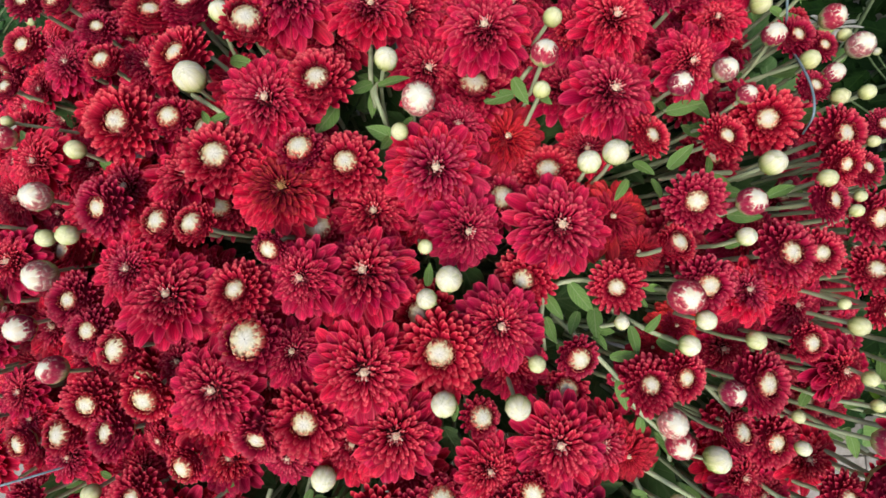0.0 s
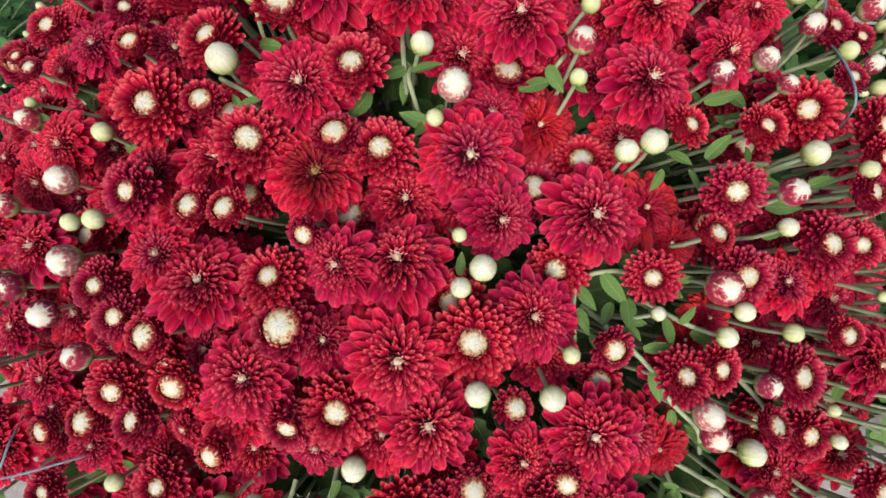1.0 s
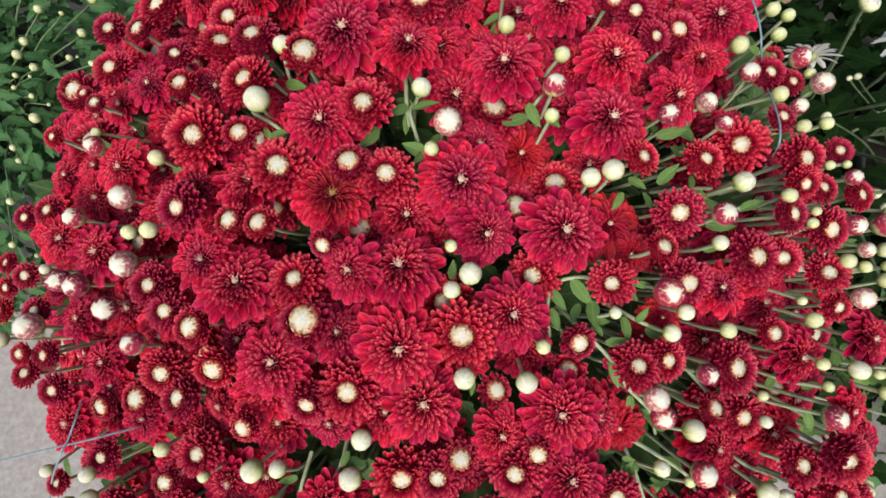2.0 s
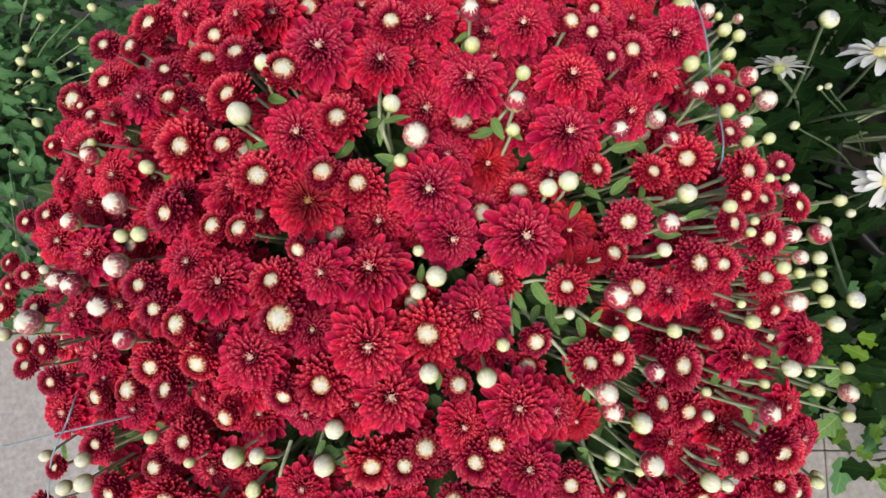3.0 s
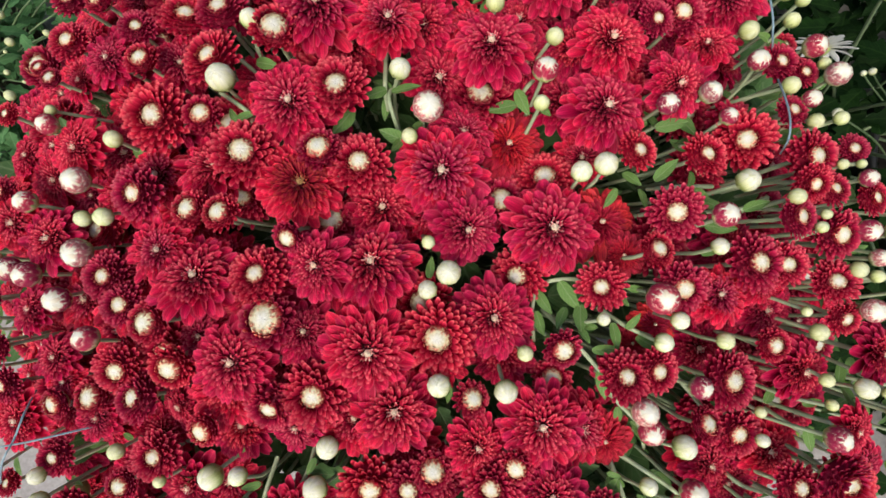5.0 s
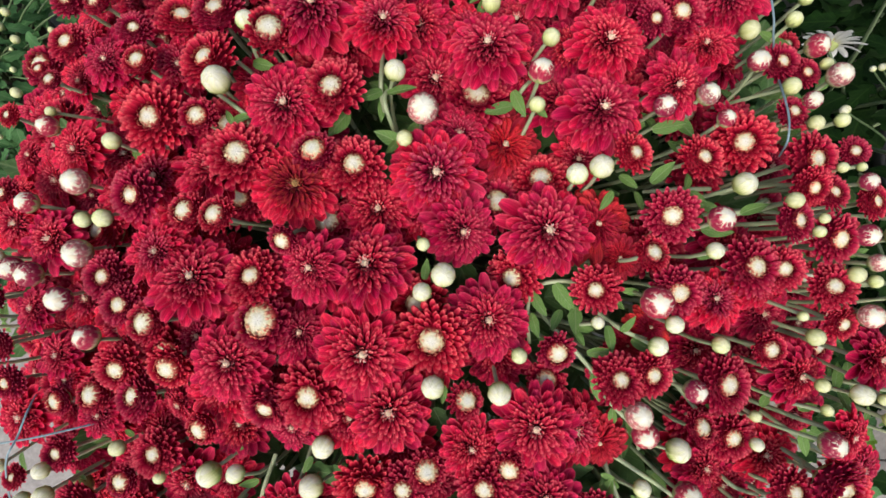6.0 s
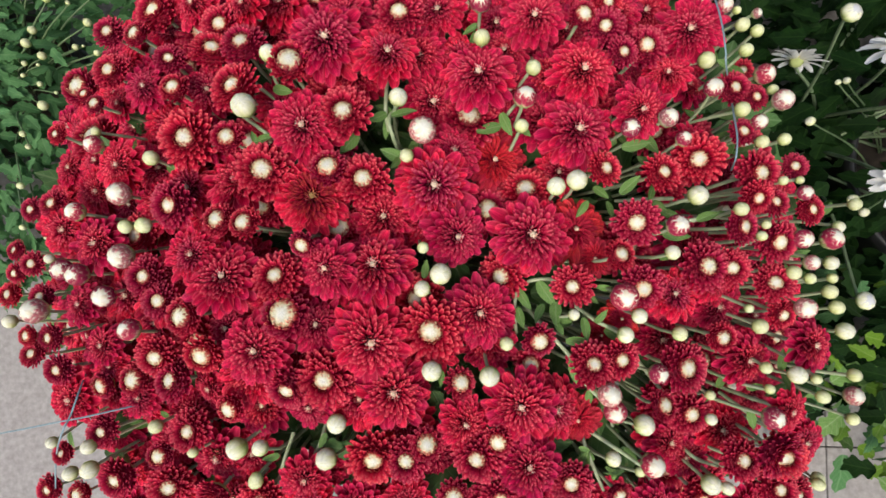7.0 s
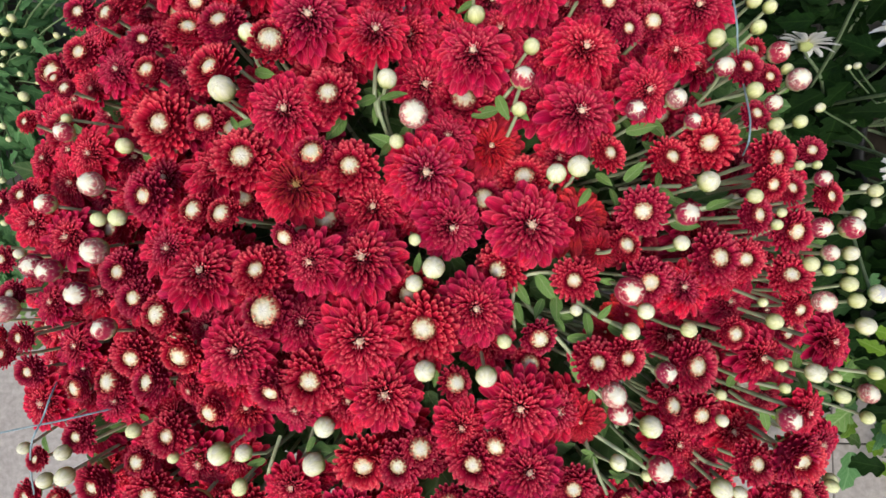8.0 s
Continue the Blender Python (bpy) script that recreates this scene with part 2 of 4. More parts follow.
def petal(s, rng, az, r0, z0, length, width, lift, bend, cup=0.1, nl=5, nw=4, point=0.0, notch=0.0, span=(0.0, 1.0)):
    """One ray petal that starts r0 from the axis and rises by lift degrees, bending down by bend degrees to its tip."""
    ca, sa = math.cos(az), math.sin(az)
    rad, z = r0, z0
    rows, uvs = [], []
    twist = rng.uniform(-0.25, 0.25)
    side = rng.uniform(-0.12, 0.12)
    for i in range(nl + 1):
        t = i / nl
        e = radians(lift - bend * t)
        if i:
            rad += math.cos(e) * length / nl
            z += math.sin(e) * length / nl
        wd = width * min(1.0, 0.38 + 1.1 * t)
        if t > 0.55:
            q = (t - 0.55) / 0.47
            wd *= math.sqrt(max(0.0, 1 - q * q)) * (1 - point * q) + 0.10 * q
        row, ur = [], []
        for j in range(nw + 1):
            u = j / nw * 2 - 1
            off = u * wd / 2 + side * length * t * t
            up = cup * wd * u * u + twist * u * wd * 0.5 * t
            back = notch * length * (1 - abs(u)) if i == nl else 0.0
            x, y = rad - math.sin(e) * up - back, off
            row.append((x * ca - y * sa, x * sa + y * ca, z + math.cos(e) * up))
            ur.append((j / nw, span[0] + (span[1] - span[0]) * t))
        rows.append(row)
        uvs.append(ur)
    s.grid(rows, uvs)


def ring(s, rng, count, r0, z0, length, width, lift, bend, cup=0.1, nl=5, nw=4, loose=1.0, **kw):
    start = rng.uniform(0, 6.28)
    for i in range(count):
        petal(s, rng, start + (i + rng.uniform(-0.28, 0.28) * loose) / count * math.tau, r0, z0,
              length * rng.uniform(1 - 0.12 * loose, 1 + 0.08 * loose), width * rng.uniform(0.85, 1.15),
              lift + rng.uniform(-8, 8) * loose, bend + rng.uniform(-10, 12) * loose, cup, nl, nw, **kw)


def lathe(s, profile, seg=16, wob=0.0, ribs=0):
    """Turned form about z from (radius, height, v) rows."""
    rows, uvs = [], []
    for r, z, v in profile:
        row, ur = [], []
        for j in range(seg + 1):
            a = j / seg * math.tau
            k = 1 + wob * math.cos(ribs * a + 3 * z)
            row.append((r * k * math.cos(a), r * k * math.sin(a), z))
            ur.append((j / seg, v))
        rows.append(row)
        uvs.append(ur)
    return s.grid(rows, uvs)


def dome_scales(s, rng, radius, z0, height, count, size):
    """A low dome of small packed petals, laid in a spiral."""
    lathe(s, [(radius * math.cos(a) + 1e-4, z0 + height * math.sin(a), 0.55) for a in (0, 0.4, 0.8, 1.2, 1.5)], 14)
    for i in range(count):
        q = math.sqrt((i + 0.5) / count)
        a = i * 2.39996
        r = radius * q
        z = z0 + height * math.sqrt(max(0.0, 1 - q * q * 0.96))
        petal(s, rng, a, r, z - size * 0.2, size * rng.uniform(0.8, 1.15), size * 0.62, 85 - 10 * q + rng.uniform(-8, 8), -70 - 40 * (1 - q), 0.35, 3, 2, span=(0.75 - 0.7 * q, 1.0 - 0.45 * q * q))


# ---- flower heads, one unit in radius, facing +z ----
def full_head(seed, single=None):
    """Open bloom; with single given, the two outer rings go into it petal by petal."""
    rng = random.Random(seed)
    a = Soup()
    n = rng.randint(16, 19)
    flat = rng.uniform(-5, 5)
    for cnt, r0, z0, length, width, lift, bend in ((n, 0.24, -0.04, 0.78, 0.31, 4 + flat, 24), (n + 1, 0.24, 0.01, 0.66, 0.275, 12 + flat, 20)):
        start = rng.uniform(0, 6.28)
        for i in range(cnt):
            one = a if single is None else Soup()
            petal(one, rng, start + (i + rng.uniform(-0.3, 0.3)) / cnt * math.tau, r0, z0, length * rng.uniform(0.85, 1.08), width * rng.uniform(0.85, 1.15),
                  lift + rng.uniform(-9, 9), bend + rng.uniform(-18, 16), rng.uniform(0.12, 0.34), 8, 4, notch=rng.choice((0.0, 0.0, 0.03, 0.06)))
            if single is not None:
                single.append(one.mesh("petal", CRIMSON))
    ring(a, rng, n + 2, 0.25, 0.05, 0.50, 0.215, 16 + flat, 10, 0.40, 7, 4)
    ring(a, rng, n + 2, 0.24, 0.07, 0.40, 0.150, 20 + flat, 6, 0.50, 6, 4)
    # bowl that closes the throat, in the shade-darkened base colour
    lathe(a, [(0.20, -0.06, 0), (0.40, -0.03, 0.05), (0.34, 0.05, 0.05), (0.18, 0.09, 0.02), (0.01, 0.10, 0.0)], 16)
    q = Soup()
    for cnt, tip, lift, end, wide in ((19, 0.60, 32, 0.67, 0.118), (20, 0.52, 36, 0.68, 0.104), (19, 0.44, 41, 0.69, 0.090), (18, 0.37, 47, 0.69, 0.074), (16, 0.305, 54, 0.67, 0.060)):
        length = 0.235
        ring(q, rng, cnt, tip - length * math.cos(radians(lift - 2)), 0.105 + (0.6 - tip) * 0.13, length, wide, lift + 18, 42, 0.45, 6, 2, 1.1, span=(0.0, end))
    for cnt, tip, lift, end in ((15, 0.25, 66, 0.56), (13, 0.20, 74, 0.64)):
        ring(q, rng, cnt, tip - 0.06, 0.15, 0.17, 0.045, lift, 10, 0.5, 3, 2, 1.4, span=(0.1, end))
    ring(q, rng, 16, 0.115, 0.17, 0.13, 0.046, 74, 20, 0.5, 3, 2, 2.0, span=(0.3, 0.86))
    ring(q, rng, 12, 0.055, 0.19, 0.12, 0.044, 82, 20, 0.5, 3, 2, 2.0, span=(0.5, 1.0))
    c = Soup()
    dome_scales(c, rng, 0.075, 0.235, 0.035, 16, 0.085)
    body = Soup()
    lathe(body, [(0.02, -0.24, 0), (0.14, -0.22, 0.2), (0.24, -0.12, 0.5), (0.28, -0.05, 0.8), (0.2, -0.03, 1), (0.01, -0.02, 1)], 12)
    return a, q, c, body


def packed_dome(s, rng, radius, z0, height):
    """Smooth dome of closed petals that lean in to the middle."""
    lathe(s, [(radius * math.cos(a) + 1e-4, z0 + height * math.sin(a), 1.0 - math.cos(a)) for a in (0, 0.25, 0.5, 0.8, 1.1, 1.35, 1.55)], 18)
    for k, (n, lo, hi) in enumerate(((16, 0.05, 0.55), (13, 0.35, 0.85), (10, 0.65, 1.15), (7, 0.95, 1.45))):
        for i in range(n):
            az = (i + 0.5 * (k % 2) + rng.uniform(-0.3, 0.3)) / n * math.tau
            l, h = lo, hi + rng.uniform(-0.08, 0.08)
            jit = rng.uniform(-0.08, 0.08)
            rows, uvs = [], []
            for m in range(4):
                a = l + (h - l) * m / 3
                wd = (1.2, 1.25, 0.95, 0.2)[m] * math.tau / n * 0.5
                lift = 1.0 + (0.0, 0.05, 0.07, 0.04)[m]
                rows.append([(radius * lift * math.cos(a) * math.cos(az + u * wd), radius * lift * math.cos(a) * math.sin(az + u * wd), z0 + height * lift * math.sin(a) + (0.012 if u == 0 else 0.0)) for u in (-1, 0, 1)])
                uvs.append([(0.5 + 0.3 * u, 1.0 - math.cos(a) + 0.12 * (m - 1.5) / 1.5 + jit) for u in (-1, 0, 1)])
            s.grid(rows, uvs)


def half_head(seed, core, rings, width, length):
    """Half-open head: a pale packed core inside collars of short narrow petals."""
    rng = random.Random(seed)
    a = Soup()
    for k, (cnt, tip, z0, lift) in enumerate(rings):
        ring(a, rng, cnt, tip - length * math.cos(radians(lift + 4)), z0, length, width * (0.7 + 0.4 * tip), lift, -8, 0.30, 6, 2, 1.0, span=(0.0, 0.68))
    # bowl under the collars, in the same shade-darkened base colour
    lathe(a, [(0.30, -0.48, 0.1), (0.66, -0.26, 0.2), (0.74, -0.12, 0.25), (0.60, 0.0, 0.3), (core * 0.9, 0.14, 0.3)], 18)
    c = Soup()
    rim = Soup()
    packed_dome(c, rng, core * 1.05, 0.08, core * 0.45)
    ring(rim, rng, 20, core * 1.28, 0.04, core * 0.80, width * 0.85, 74, -48, 0.4, 4, 2, 1.3, span=(0.1, 0.78))
    ring(rim, rng, 18, core * 1.10, 0.06, core * 0.74, width * 0.75, 88, -56, 0.4, 4, 2, 1.6, span=(0.1, 0.95))
    ring(rim, rng, 14, core * 0.94, 0.10, core * 0.62, width * 0.65, 100, -60, 0.4, 4, 2, 1.8, span=(0.3, 1.0))
    body = Soup()
    lathe(body, [(0.03, -0.64, 0), (0.22, -0.60, 0.2), (0.44, -0.48, 0.5), (0.62, -0.30, 0.8), (0.66, -0.20, 0.9), (0.62, -0.18, 1)], 33, 0.04, 11)
    return a, c, rim, body


def hug(s, rng, az, radius, low, high, width, squash=0.95, nl=7, ridge=0.03, point=0.3):
    """One closed petal that lies on a ball, from polar angle low (below) to high (near the tip)."""
    rows, uvs = [], []
    for i in range(nl + 1):
        t = i / nl
        th = radians(low + (high - low) * t)
        q = max(0.0, (t - 0.6) / 0.42)
        wd = width * min(1.0, 0.6 + t) * (math.sqrt(max(0.0, 1 - q * q)) * (1 - point * q) + 0.08 * q)
        row, ur = [], []
        for j in range(3):
            u = j - 1
            rr = radius * (1 + ridge * (1 - u * u) - 0.02 * t)
            da = u * wd / 2 / max(0.25, math.sin(th))
            a = az + max(-1.2, min(1.2, da))
            row.append((rr * math.sin(th) * math.cos(a), rr * math.sin(th) * math.sin(a), rr * math.cos(th) * squash))
            ur.append((j / 2, t))
        rows.append(row)
        uvs.append(ur)
    s.grid(rows, uvs)


def ball(s, radius, squash=0.95):
    lathe(s, [(max(0.004, radius * math.sin(radians(a))), radius * math.cos(radians(a)) * squash, 1 - a / 180) for a in (178, 155, 130, 105, 80, 58, 36, 18, 1)], 16)


def bracts(rng, count=11, reach=(88, 114)):
    body, cup = Soup(), Soup()
    lathe(cup, [(0.12, -1.08, 0), (0.42, -0.96, 0.4), (0.66, -0.72, 1)], 12)
    for i in range(count):
        hug(body, rng, (i + rng.uniform(-0.2, 0.2)) / count * math.tau, 1.03 + 0.02 * (i % 2), 158, rng.uniform(*reach), 0.42, point=0.7)
    return body, cup


def young_head(seed, open_to):
    """Bud just breaking: flushed petals closed over a white tip, green bracts below."""
    rng = random.Random(seed)
    core = Soup()
    ball(core, 0.92)
    for i in range(22):
        th = 4 + 58 * math.sqrt(i / 22)
        hug(core, rng, i * 2.39996, 0.935 + 0.02 * (1 - i / 22), th + 40, th - 4, 0.40, nl=4, ridge=0.03)
    a = Soup()
    for k, (n, rr, dh) in enumerate(((11, 0.965, -10), (11, 0.985, 4), (9, 1.005, 20))):
        for i in range(n):
            hug(a, rng, (i + 0.33 * k + rng.uniform(-0.3, 0.3)) / n * math.tau, rr, 140, open_to + dh + rng.uniform(-6, 6), rng.uniform(0.5, 0.72), ridge=0.03, point=0.1)
    return core, a, *bracts(rng)


def closed_bud(seed):
    """Round closed bud: packed pale petals, fine ribs, green bracts."""
    rng = random.Random(seed)
    core = Soup()
    ball(core, 0.95)
    for k, (n, rr) in enumerate(((6, 0.955), (7, 0.972), (6, 0.985))):
        for i in range(n):
            hug(core, rng, (i + 0.4 * k + rng.uniform(-0.3, 0.3)) / n * math.tau, rr + 0.008 * (i % 2), 150, rng.uniform(0, 16) + 16 * k, rng.uniform(0.8, 1.15), nl=9, ridge=0.020, point=0.45)
    return core, *bracts(rng, 10, (84, 112))


FULL, LARGE, OLD, WITHERED, HALF, OPENING, YOUNG_B, GREEN_B, PALE_B = [], [], [], [], [], [], [], [], []
for k in range(6):
    a, q, c, body = full_head(100 + k)
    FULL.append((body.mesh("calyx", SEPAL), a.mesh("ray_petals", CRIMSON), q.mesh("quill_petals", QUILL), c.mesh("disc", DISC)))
for k in range(4):
    single = []
    a, q, c, body = full_head(120 + k, single)
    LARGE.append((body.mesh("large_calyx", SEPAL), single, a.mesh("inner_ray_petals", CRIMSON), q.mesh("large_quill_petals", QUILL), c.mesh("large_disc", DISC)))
for k in range(3):
    a, q, c, body = full_head(140 + k)
    OLD.append((body.mesh("old_calyx", SEPAL), a.mesh("old_ray_petals", FADED), q.mesh("old_quill_petals", FADED), c.mesh("old_disc", DISC)))
    WITHERED.append((body.mesh("dry_calyx", SEPAL), a.mesh("dry_ray_petals", CRIMSON), q.mesh("dry_quill_petals", ORANGE), c.mesh("dry_disc", DISC_OLD)))
for k in range(6):
    a, c, rim, body = half_head(160 + k, 0.27 + 0.025 * (k % 3), ((20, 1.0, -0.16, 12), (22, 0.90, -0.09, 19), (22, 0.80, -0.02, 26), (21, 0.70, 0.04, 33), (20, 0.60, 0.08, 41), (18, 0.50, 0.10, 52)), 0.150, 0.36)
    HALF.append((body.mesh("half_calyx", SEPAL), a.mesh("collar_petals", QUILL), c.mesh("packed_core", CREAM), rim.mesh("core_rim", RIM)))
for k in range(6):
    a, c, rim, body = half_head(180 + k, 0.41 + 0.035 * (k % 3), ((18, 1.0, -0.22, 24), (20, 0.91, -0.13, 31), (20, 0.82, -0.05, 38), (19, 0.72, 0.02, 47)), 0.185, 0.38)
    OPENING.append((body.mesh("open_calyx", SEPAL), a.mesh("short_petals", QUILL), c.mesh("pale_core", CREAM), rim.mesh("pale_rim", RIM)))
for k in range(6):
    core, a, body, cup = young_head(200 + k, (44, 48, 56, 40, 50, 38)[k])
    YOUNG_B.append((cup.mesh("receptacle", SEPAL), a.mesh("closed_petals", BLUSH if k % 3 == 1 else YOUNG), core.mesh("white_tip", WHITE_TIP), body.mesh("bracts", SEPAL)))
for k in range(4):
    core, body, cup = closed_bud(220 + k)
    GREEN_B.append((cup.mesh("green_receptacle", SEPAL), core.mesh("green_bud", BUD_GREEN), body.mesh("bud_bracts", SEPAL)))
    core, body, cup = closed_bud(240 + k)
    PALE_B.append((cup.mesh("cream_receptacle", SEPAL), core.mesh("cream_bud", BUD_PALE), body.mesh("cream_bracts", SEPAL)))

# ---- the red chrysanthemum: a broad cushion in a pot ----
CX, CY, ZC, SPAN, RISE = -0.005, 0.01, 0.212, 0.36, 0.26
mum = tagged(thing("red_chrysanthemum", pose(CX, CY, 0)), "cushion-shaped red chrysanthemum in full bloom with cream buds", "flowering plant")
inv = Matrix.Translation((-CX, -CY, 0))
rnd = random.Random(7)
BUD_PLACES = []


def height(q):
    """Height of the cushion at q of its half width: flat on top, steep at the rim."""
    return ZC + RISE * math.sqrt(max(0.0, 1 - min(1.0, q) ** 3))


def facing(x, y, z, lean=1.0):
    """Outward direction of the cushion at that place."""
    r = math.hypot(x - CX, y - CY)
    q = min(0.985, r / SPAN)
    slope = min(1.0, RISE / SPAN * 1.5 * q * q / math.sqrt(1 - q ** 3))
    v = Vector(((x - CX) / max(r, 1e-6) * slope, (y - CY) / max(r, 1e-6) * slope, 1)).normalized()
    v = v.lerp(Vector((0, 0, 1)), 1 - lean)
    return v.normalized()


def turned(p, d, r, spin):
    return Matrix.Translation(p) @ d.to_track_quat("Z", "Y").to_matrix().to_4x4() @ pose(0, 0, 0, 0, 0, spin) @ Matrix.Diagonal((r, r, r, 1))


def tube(points, r0, r1, seg=6):
    s = Soup()
    rows, uvs = [], []
    n = len(points)
    for i, p in enumerate(points):
        d = (points[min(i + 1, n - 1)] - points[max(i - 1, 0)]).normalized()
        q = d.to_track_quat("Z", "Y")
        r = r0 + (r1 - r0) * i / (n - 1)
        rows.append([tuple(p + q @ Vector((r * math.cos(a), r * math.sin(a), 0))) for a in [j / seg * math.tau for j in range(seg + 1)]])
        uvs.append([(j / seg, i / (n - 1)) for j in range(seg + 1)])
    return s.grid(rows, uvs)


def bezier(p0, p1, p2, p3, n):
    out = []
    for i in range(n + 1):
        t = i / n
        out.append(p0 * (1 - t) ** 3 + p1 * 3 * t * (1 - t) ** 2 + p2 * 3 * t * t * (1 - t) + p3 * t ** 3)
    return out


def stalk(p, d, back, thick=0.0016, free=0.04, sag=0.075):
    """Stem from the back of a head down to the heart of the plant."""
    p0 = p - d * back
    heart = Vector((CX + rnd.uniform(-0.05, 0.05), CY + rnd.uniform(-0.05, 0.05), 0.17 + rnd.uniform(-0.02, 0.03)))
    away = p0 - heart
    side = Vector((-away.y, away.x, 0)) * rnd.uniform(-0.12, 0.12)
    deep = sag + 0.16 * max(0.0, math.hypot(away.x, away.y) - 0.14)
    p2 = heart + away * 0.60 + side + Vector((0, 0, -min(deep, heart.z + away.z * 0.6 - 0.10)))
    pts = bezier(p0, p0 - d * free + side * 0.25, p2, heart, 10)
    part("stem", tube(pts, thick, thick * 1.2).mesh("stem", STEM), mum, "", inv)


def head(x, y, z, r, kinds, back, names, lean=0.5, wobble=9.0, label=""):
    p = Vector((x, y, z))
    d = facing(x, y, z, lean)
    d = (Euler((radians(rnd.gauss(0, wobble)), radians(rnd.gauss(0, wobble)), 0)).to_matrix() @ d).normalized()
    meshes = rnd.choice(kinds)
    m = inv @ turned(p, d, r, rnd.uniform(0, 360))
    first = part(names[0], meshes[0], mum, label, m)
    for nm, me in zip(names[1:], meshes[1:]):
        if isinstance(me, list):
            for one in me:
                part("petal", one, first)
        else:
            sub = part(nm, me, first)
            if nm.endswith("petals") or nm in ("packed_core", "core_rim", "white_tip", "bract_cup", "disc"):
                sub["kind"] = "stuff"
    bud = names[0].endswith("bud")
    if bud:
        BUD_PLACES.append((p - d * (back * r + 0.004), d))
    stalk(p, d, back * r, 0.0010 + 0.014 * min(r, 0.02), 0.05 if bud else 0.04, 0.045 if bud else 0.075)


def full(x, y, z, r):
    head(x, y, z, r, FULL, 0.2, ("bloom", "ray_petals", "quill_petals", "disc"), 0.4)


def large(x, y, z, r):
    head(x, y, z, r, LARGE, 0.2, ("bloom", "petal", "ray_petals", "quill_petals", "disc"), 0.4)


def faded(x, y, z, r):
    head(x, y, z, r, OLD, 0.2, ("bloom", "ray_petals", "quill_petals", "disc"), 0.5, 12, "older bloom fading to orange red")


def withered(x, y, z, r):
    head(x, y, z, r, WITHERED, 0.2, ("bloom", "ray_petals", "quill_petals", "disc"), 0.5, 9, "bloom with a dry orange centre")


def half(x, y, z, r):
    head(x, y, z, r, HALF, 0.55, ("half_open_bloom", "collar_petals", "packed_core", "core_rim"), 0.22)


def opening(x, y, z, r):
    head(x, y, z, r, OPENING, 0.55, ("opening_bloom", "short_petals", "packed_core", "core_rim"), 0.22)


def young(x, y, z, r):
    head(x, y, z, r, YOUNG_B, 0.95, ("breaking_bud", "closed_petals", "white_tip", "bract_cup"), 0.2, 10)


def green(x, y, z, r):
    head(x, y, z, r, GREEN_B, 0.95, ("green_bud", "bud_petals", "bract_cup"), 0.35, 14)


def pale(x, y, z, r):
    head(x, y, z, r, PALE_B, 0.95, ("cream_bud", "bud_petals", "bract_cup"), 0.2, 14)


large(-0.0601, 0.1207, 0.4666, 0.0273)
large(0.0085, 0.0331, 0.4596, 0.0273)
large(0.0354, 0.1011, 0.4636, 0.0252)
large(0.0943, 0.0651, 0.4694, 0.0252)
large(0.0693, 0.0028, 0.4552, 0.0282)
large(-0.1158, -0.0273, 0.4696, 0.0245)
large(-0.0263, -0.0190, 0.4672, 0.0261)
large(-0.0279, -0.0634, 0.4638, 0.0275)
large(-0.0146, -0.0958, 0.4555, 0.0252)
large(0.0632, -0.1014, 0.4583, 0.0242)
full(-0.1814, 0.0962, 0.4504, 0.0172)
full(-0.2156, 0.0937, 0.4253, 0.0150)
full(-0.1972, 0.0452, 0.4478, 0.0195)
full(-0.1444, 0.0980, 0.4424, 0.0193)
full(-0.0216, 0.1120, 0.4672, 0.0221)
full(0.0088, 0.1521, 0.4470, 0.0189)
full(-0.0707, 0.0651, 0.4712, 0.0242)
full(-0.1146, 0.0333, 0.4555, 0.0245)
full(-0.0242, 0.0131, 0.4499, 0.0224)
full(-0.2416, 0.0040, 0.4348, 0.0193)
full(-0.2146, -0.0062, 0.4405, 0.0205)
full(0.0691, 0.1371, 0.4660, 0.0212)
full(0.1259, 0.1496, 0.4481, 0.0167)
full(0.0971, 0.1009, 0.4710, 0.0229)
full(0.0824, 0.1064, 0.4513, 0.0204)
full(0.0057, 0.0889, 0.4478, 0.0226)
full(0.1502, 0.1012, 0.4665, 0.0155)
full(0.1694, 0.1345, 0.4556, 0.0227)
full(0.1308, 0.0771, 0.4735, 0.0188)
full(0.1688, 0.0610, 0.4556, 0.0167)
full(0.0221, 0.0025, 0.4545, 0.0228)
full(-0.1376, -0.0135, 0.4642, 0.0196)
full(-0.0532, -0.0199, 0.4739, 0.0197)
full(-0.2270, -0.0472, 0.4351, 0.0165)
full(-0.2104, -0.0739, 0.4358, 0.0163)
full(-0.0971, -0.0702, 0.4640, 0.0238)
full(-0.0638, -0.0557, 0.4540, 0.0193)
full(-0.0711, -0.1096, 0.4351, 0.0194)
full(-0.2053, -0.0872, 0.4350, 0.0130)
full(-0.1849, -0.1074, 0.4350, 0.0154)
full(-0.1385, -0.1494, 0.4175, 0.0237)
full(-0.0728, -0.1559, 0.4375, 0.0182)
full(-0.2318, -0.1100, 0.4318, 0.0205)
full(0.0377, -0.0462, 0.4530, 0.0241)
full(0.1498, -0.0322, 0.4714, 0.0168)
full(0.1866, -0.0394, 0.4506, 0.0173)
full(0.2245, -0.0597, 0.4765, 0.0178)
full(0.1960, -0.0708, 0.4627, 0.0194)
full(0.0865, -0.1075, 0.4419, 0.0230)
full(0.0294, -0.1136, 0.4554, 0.0178)
full(0.0695, -0.1405, 0.4514, 0.0213)
full(0.1647, -0.1300, 0.4302, 0.0184)
full(0.1949, -0.1192, 0.4369, 0.0185)
full(0.2142, -0.0976, 0.4725, 0.0150)
full(0.1754, -0.1394, 0.4284, 0.0172)
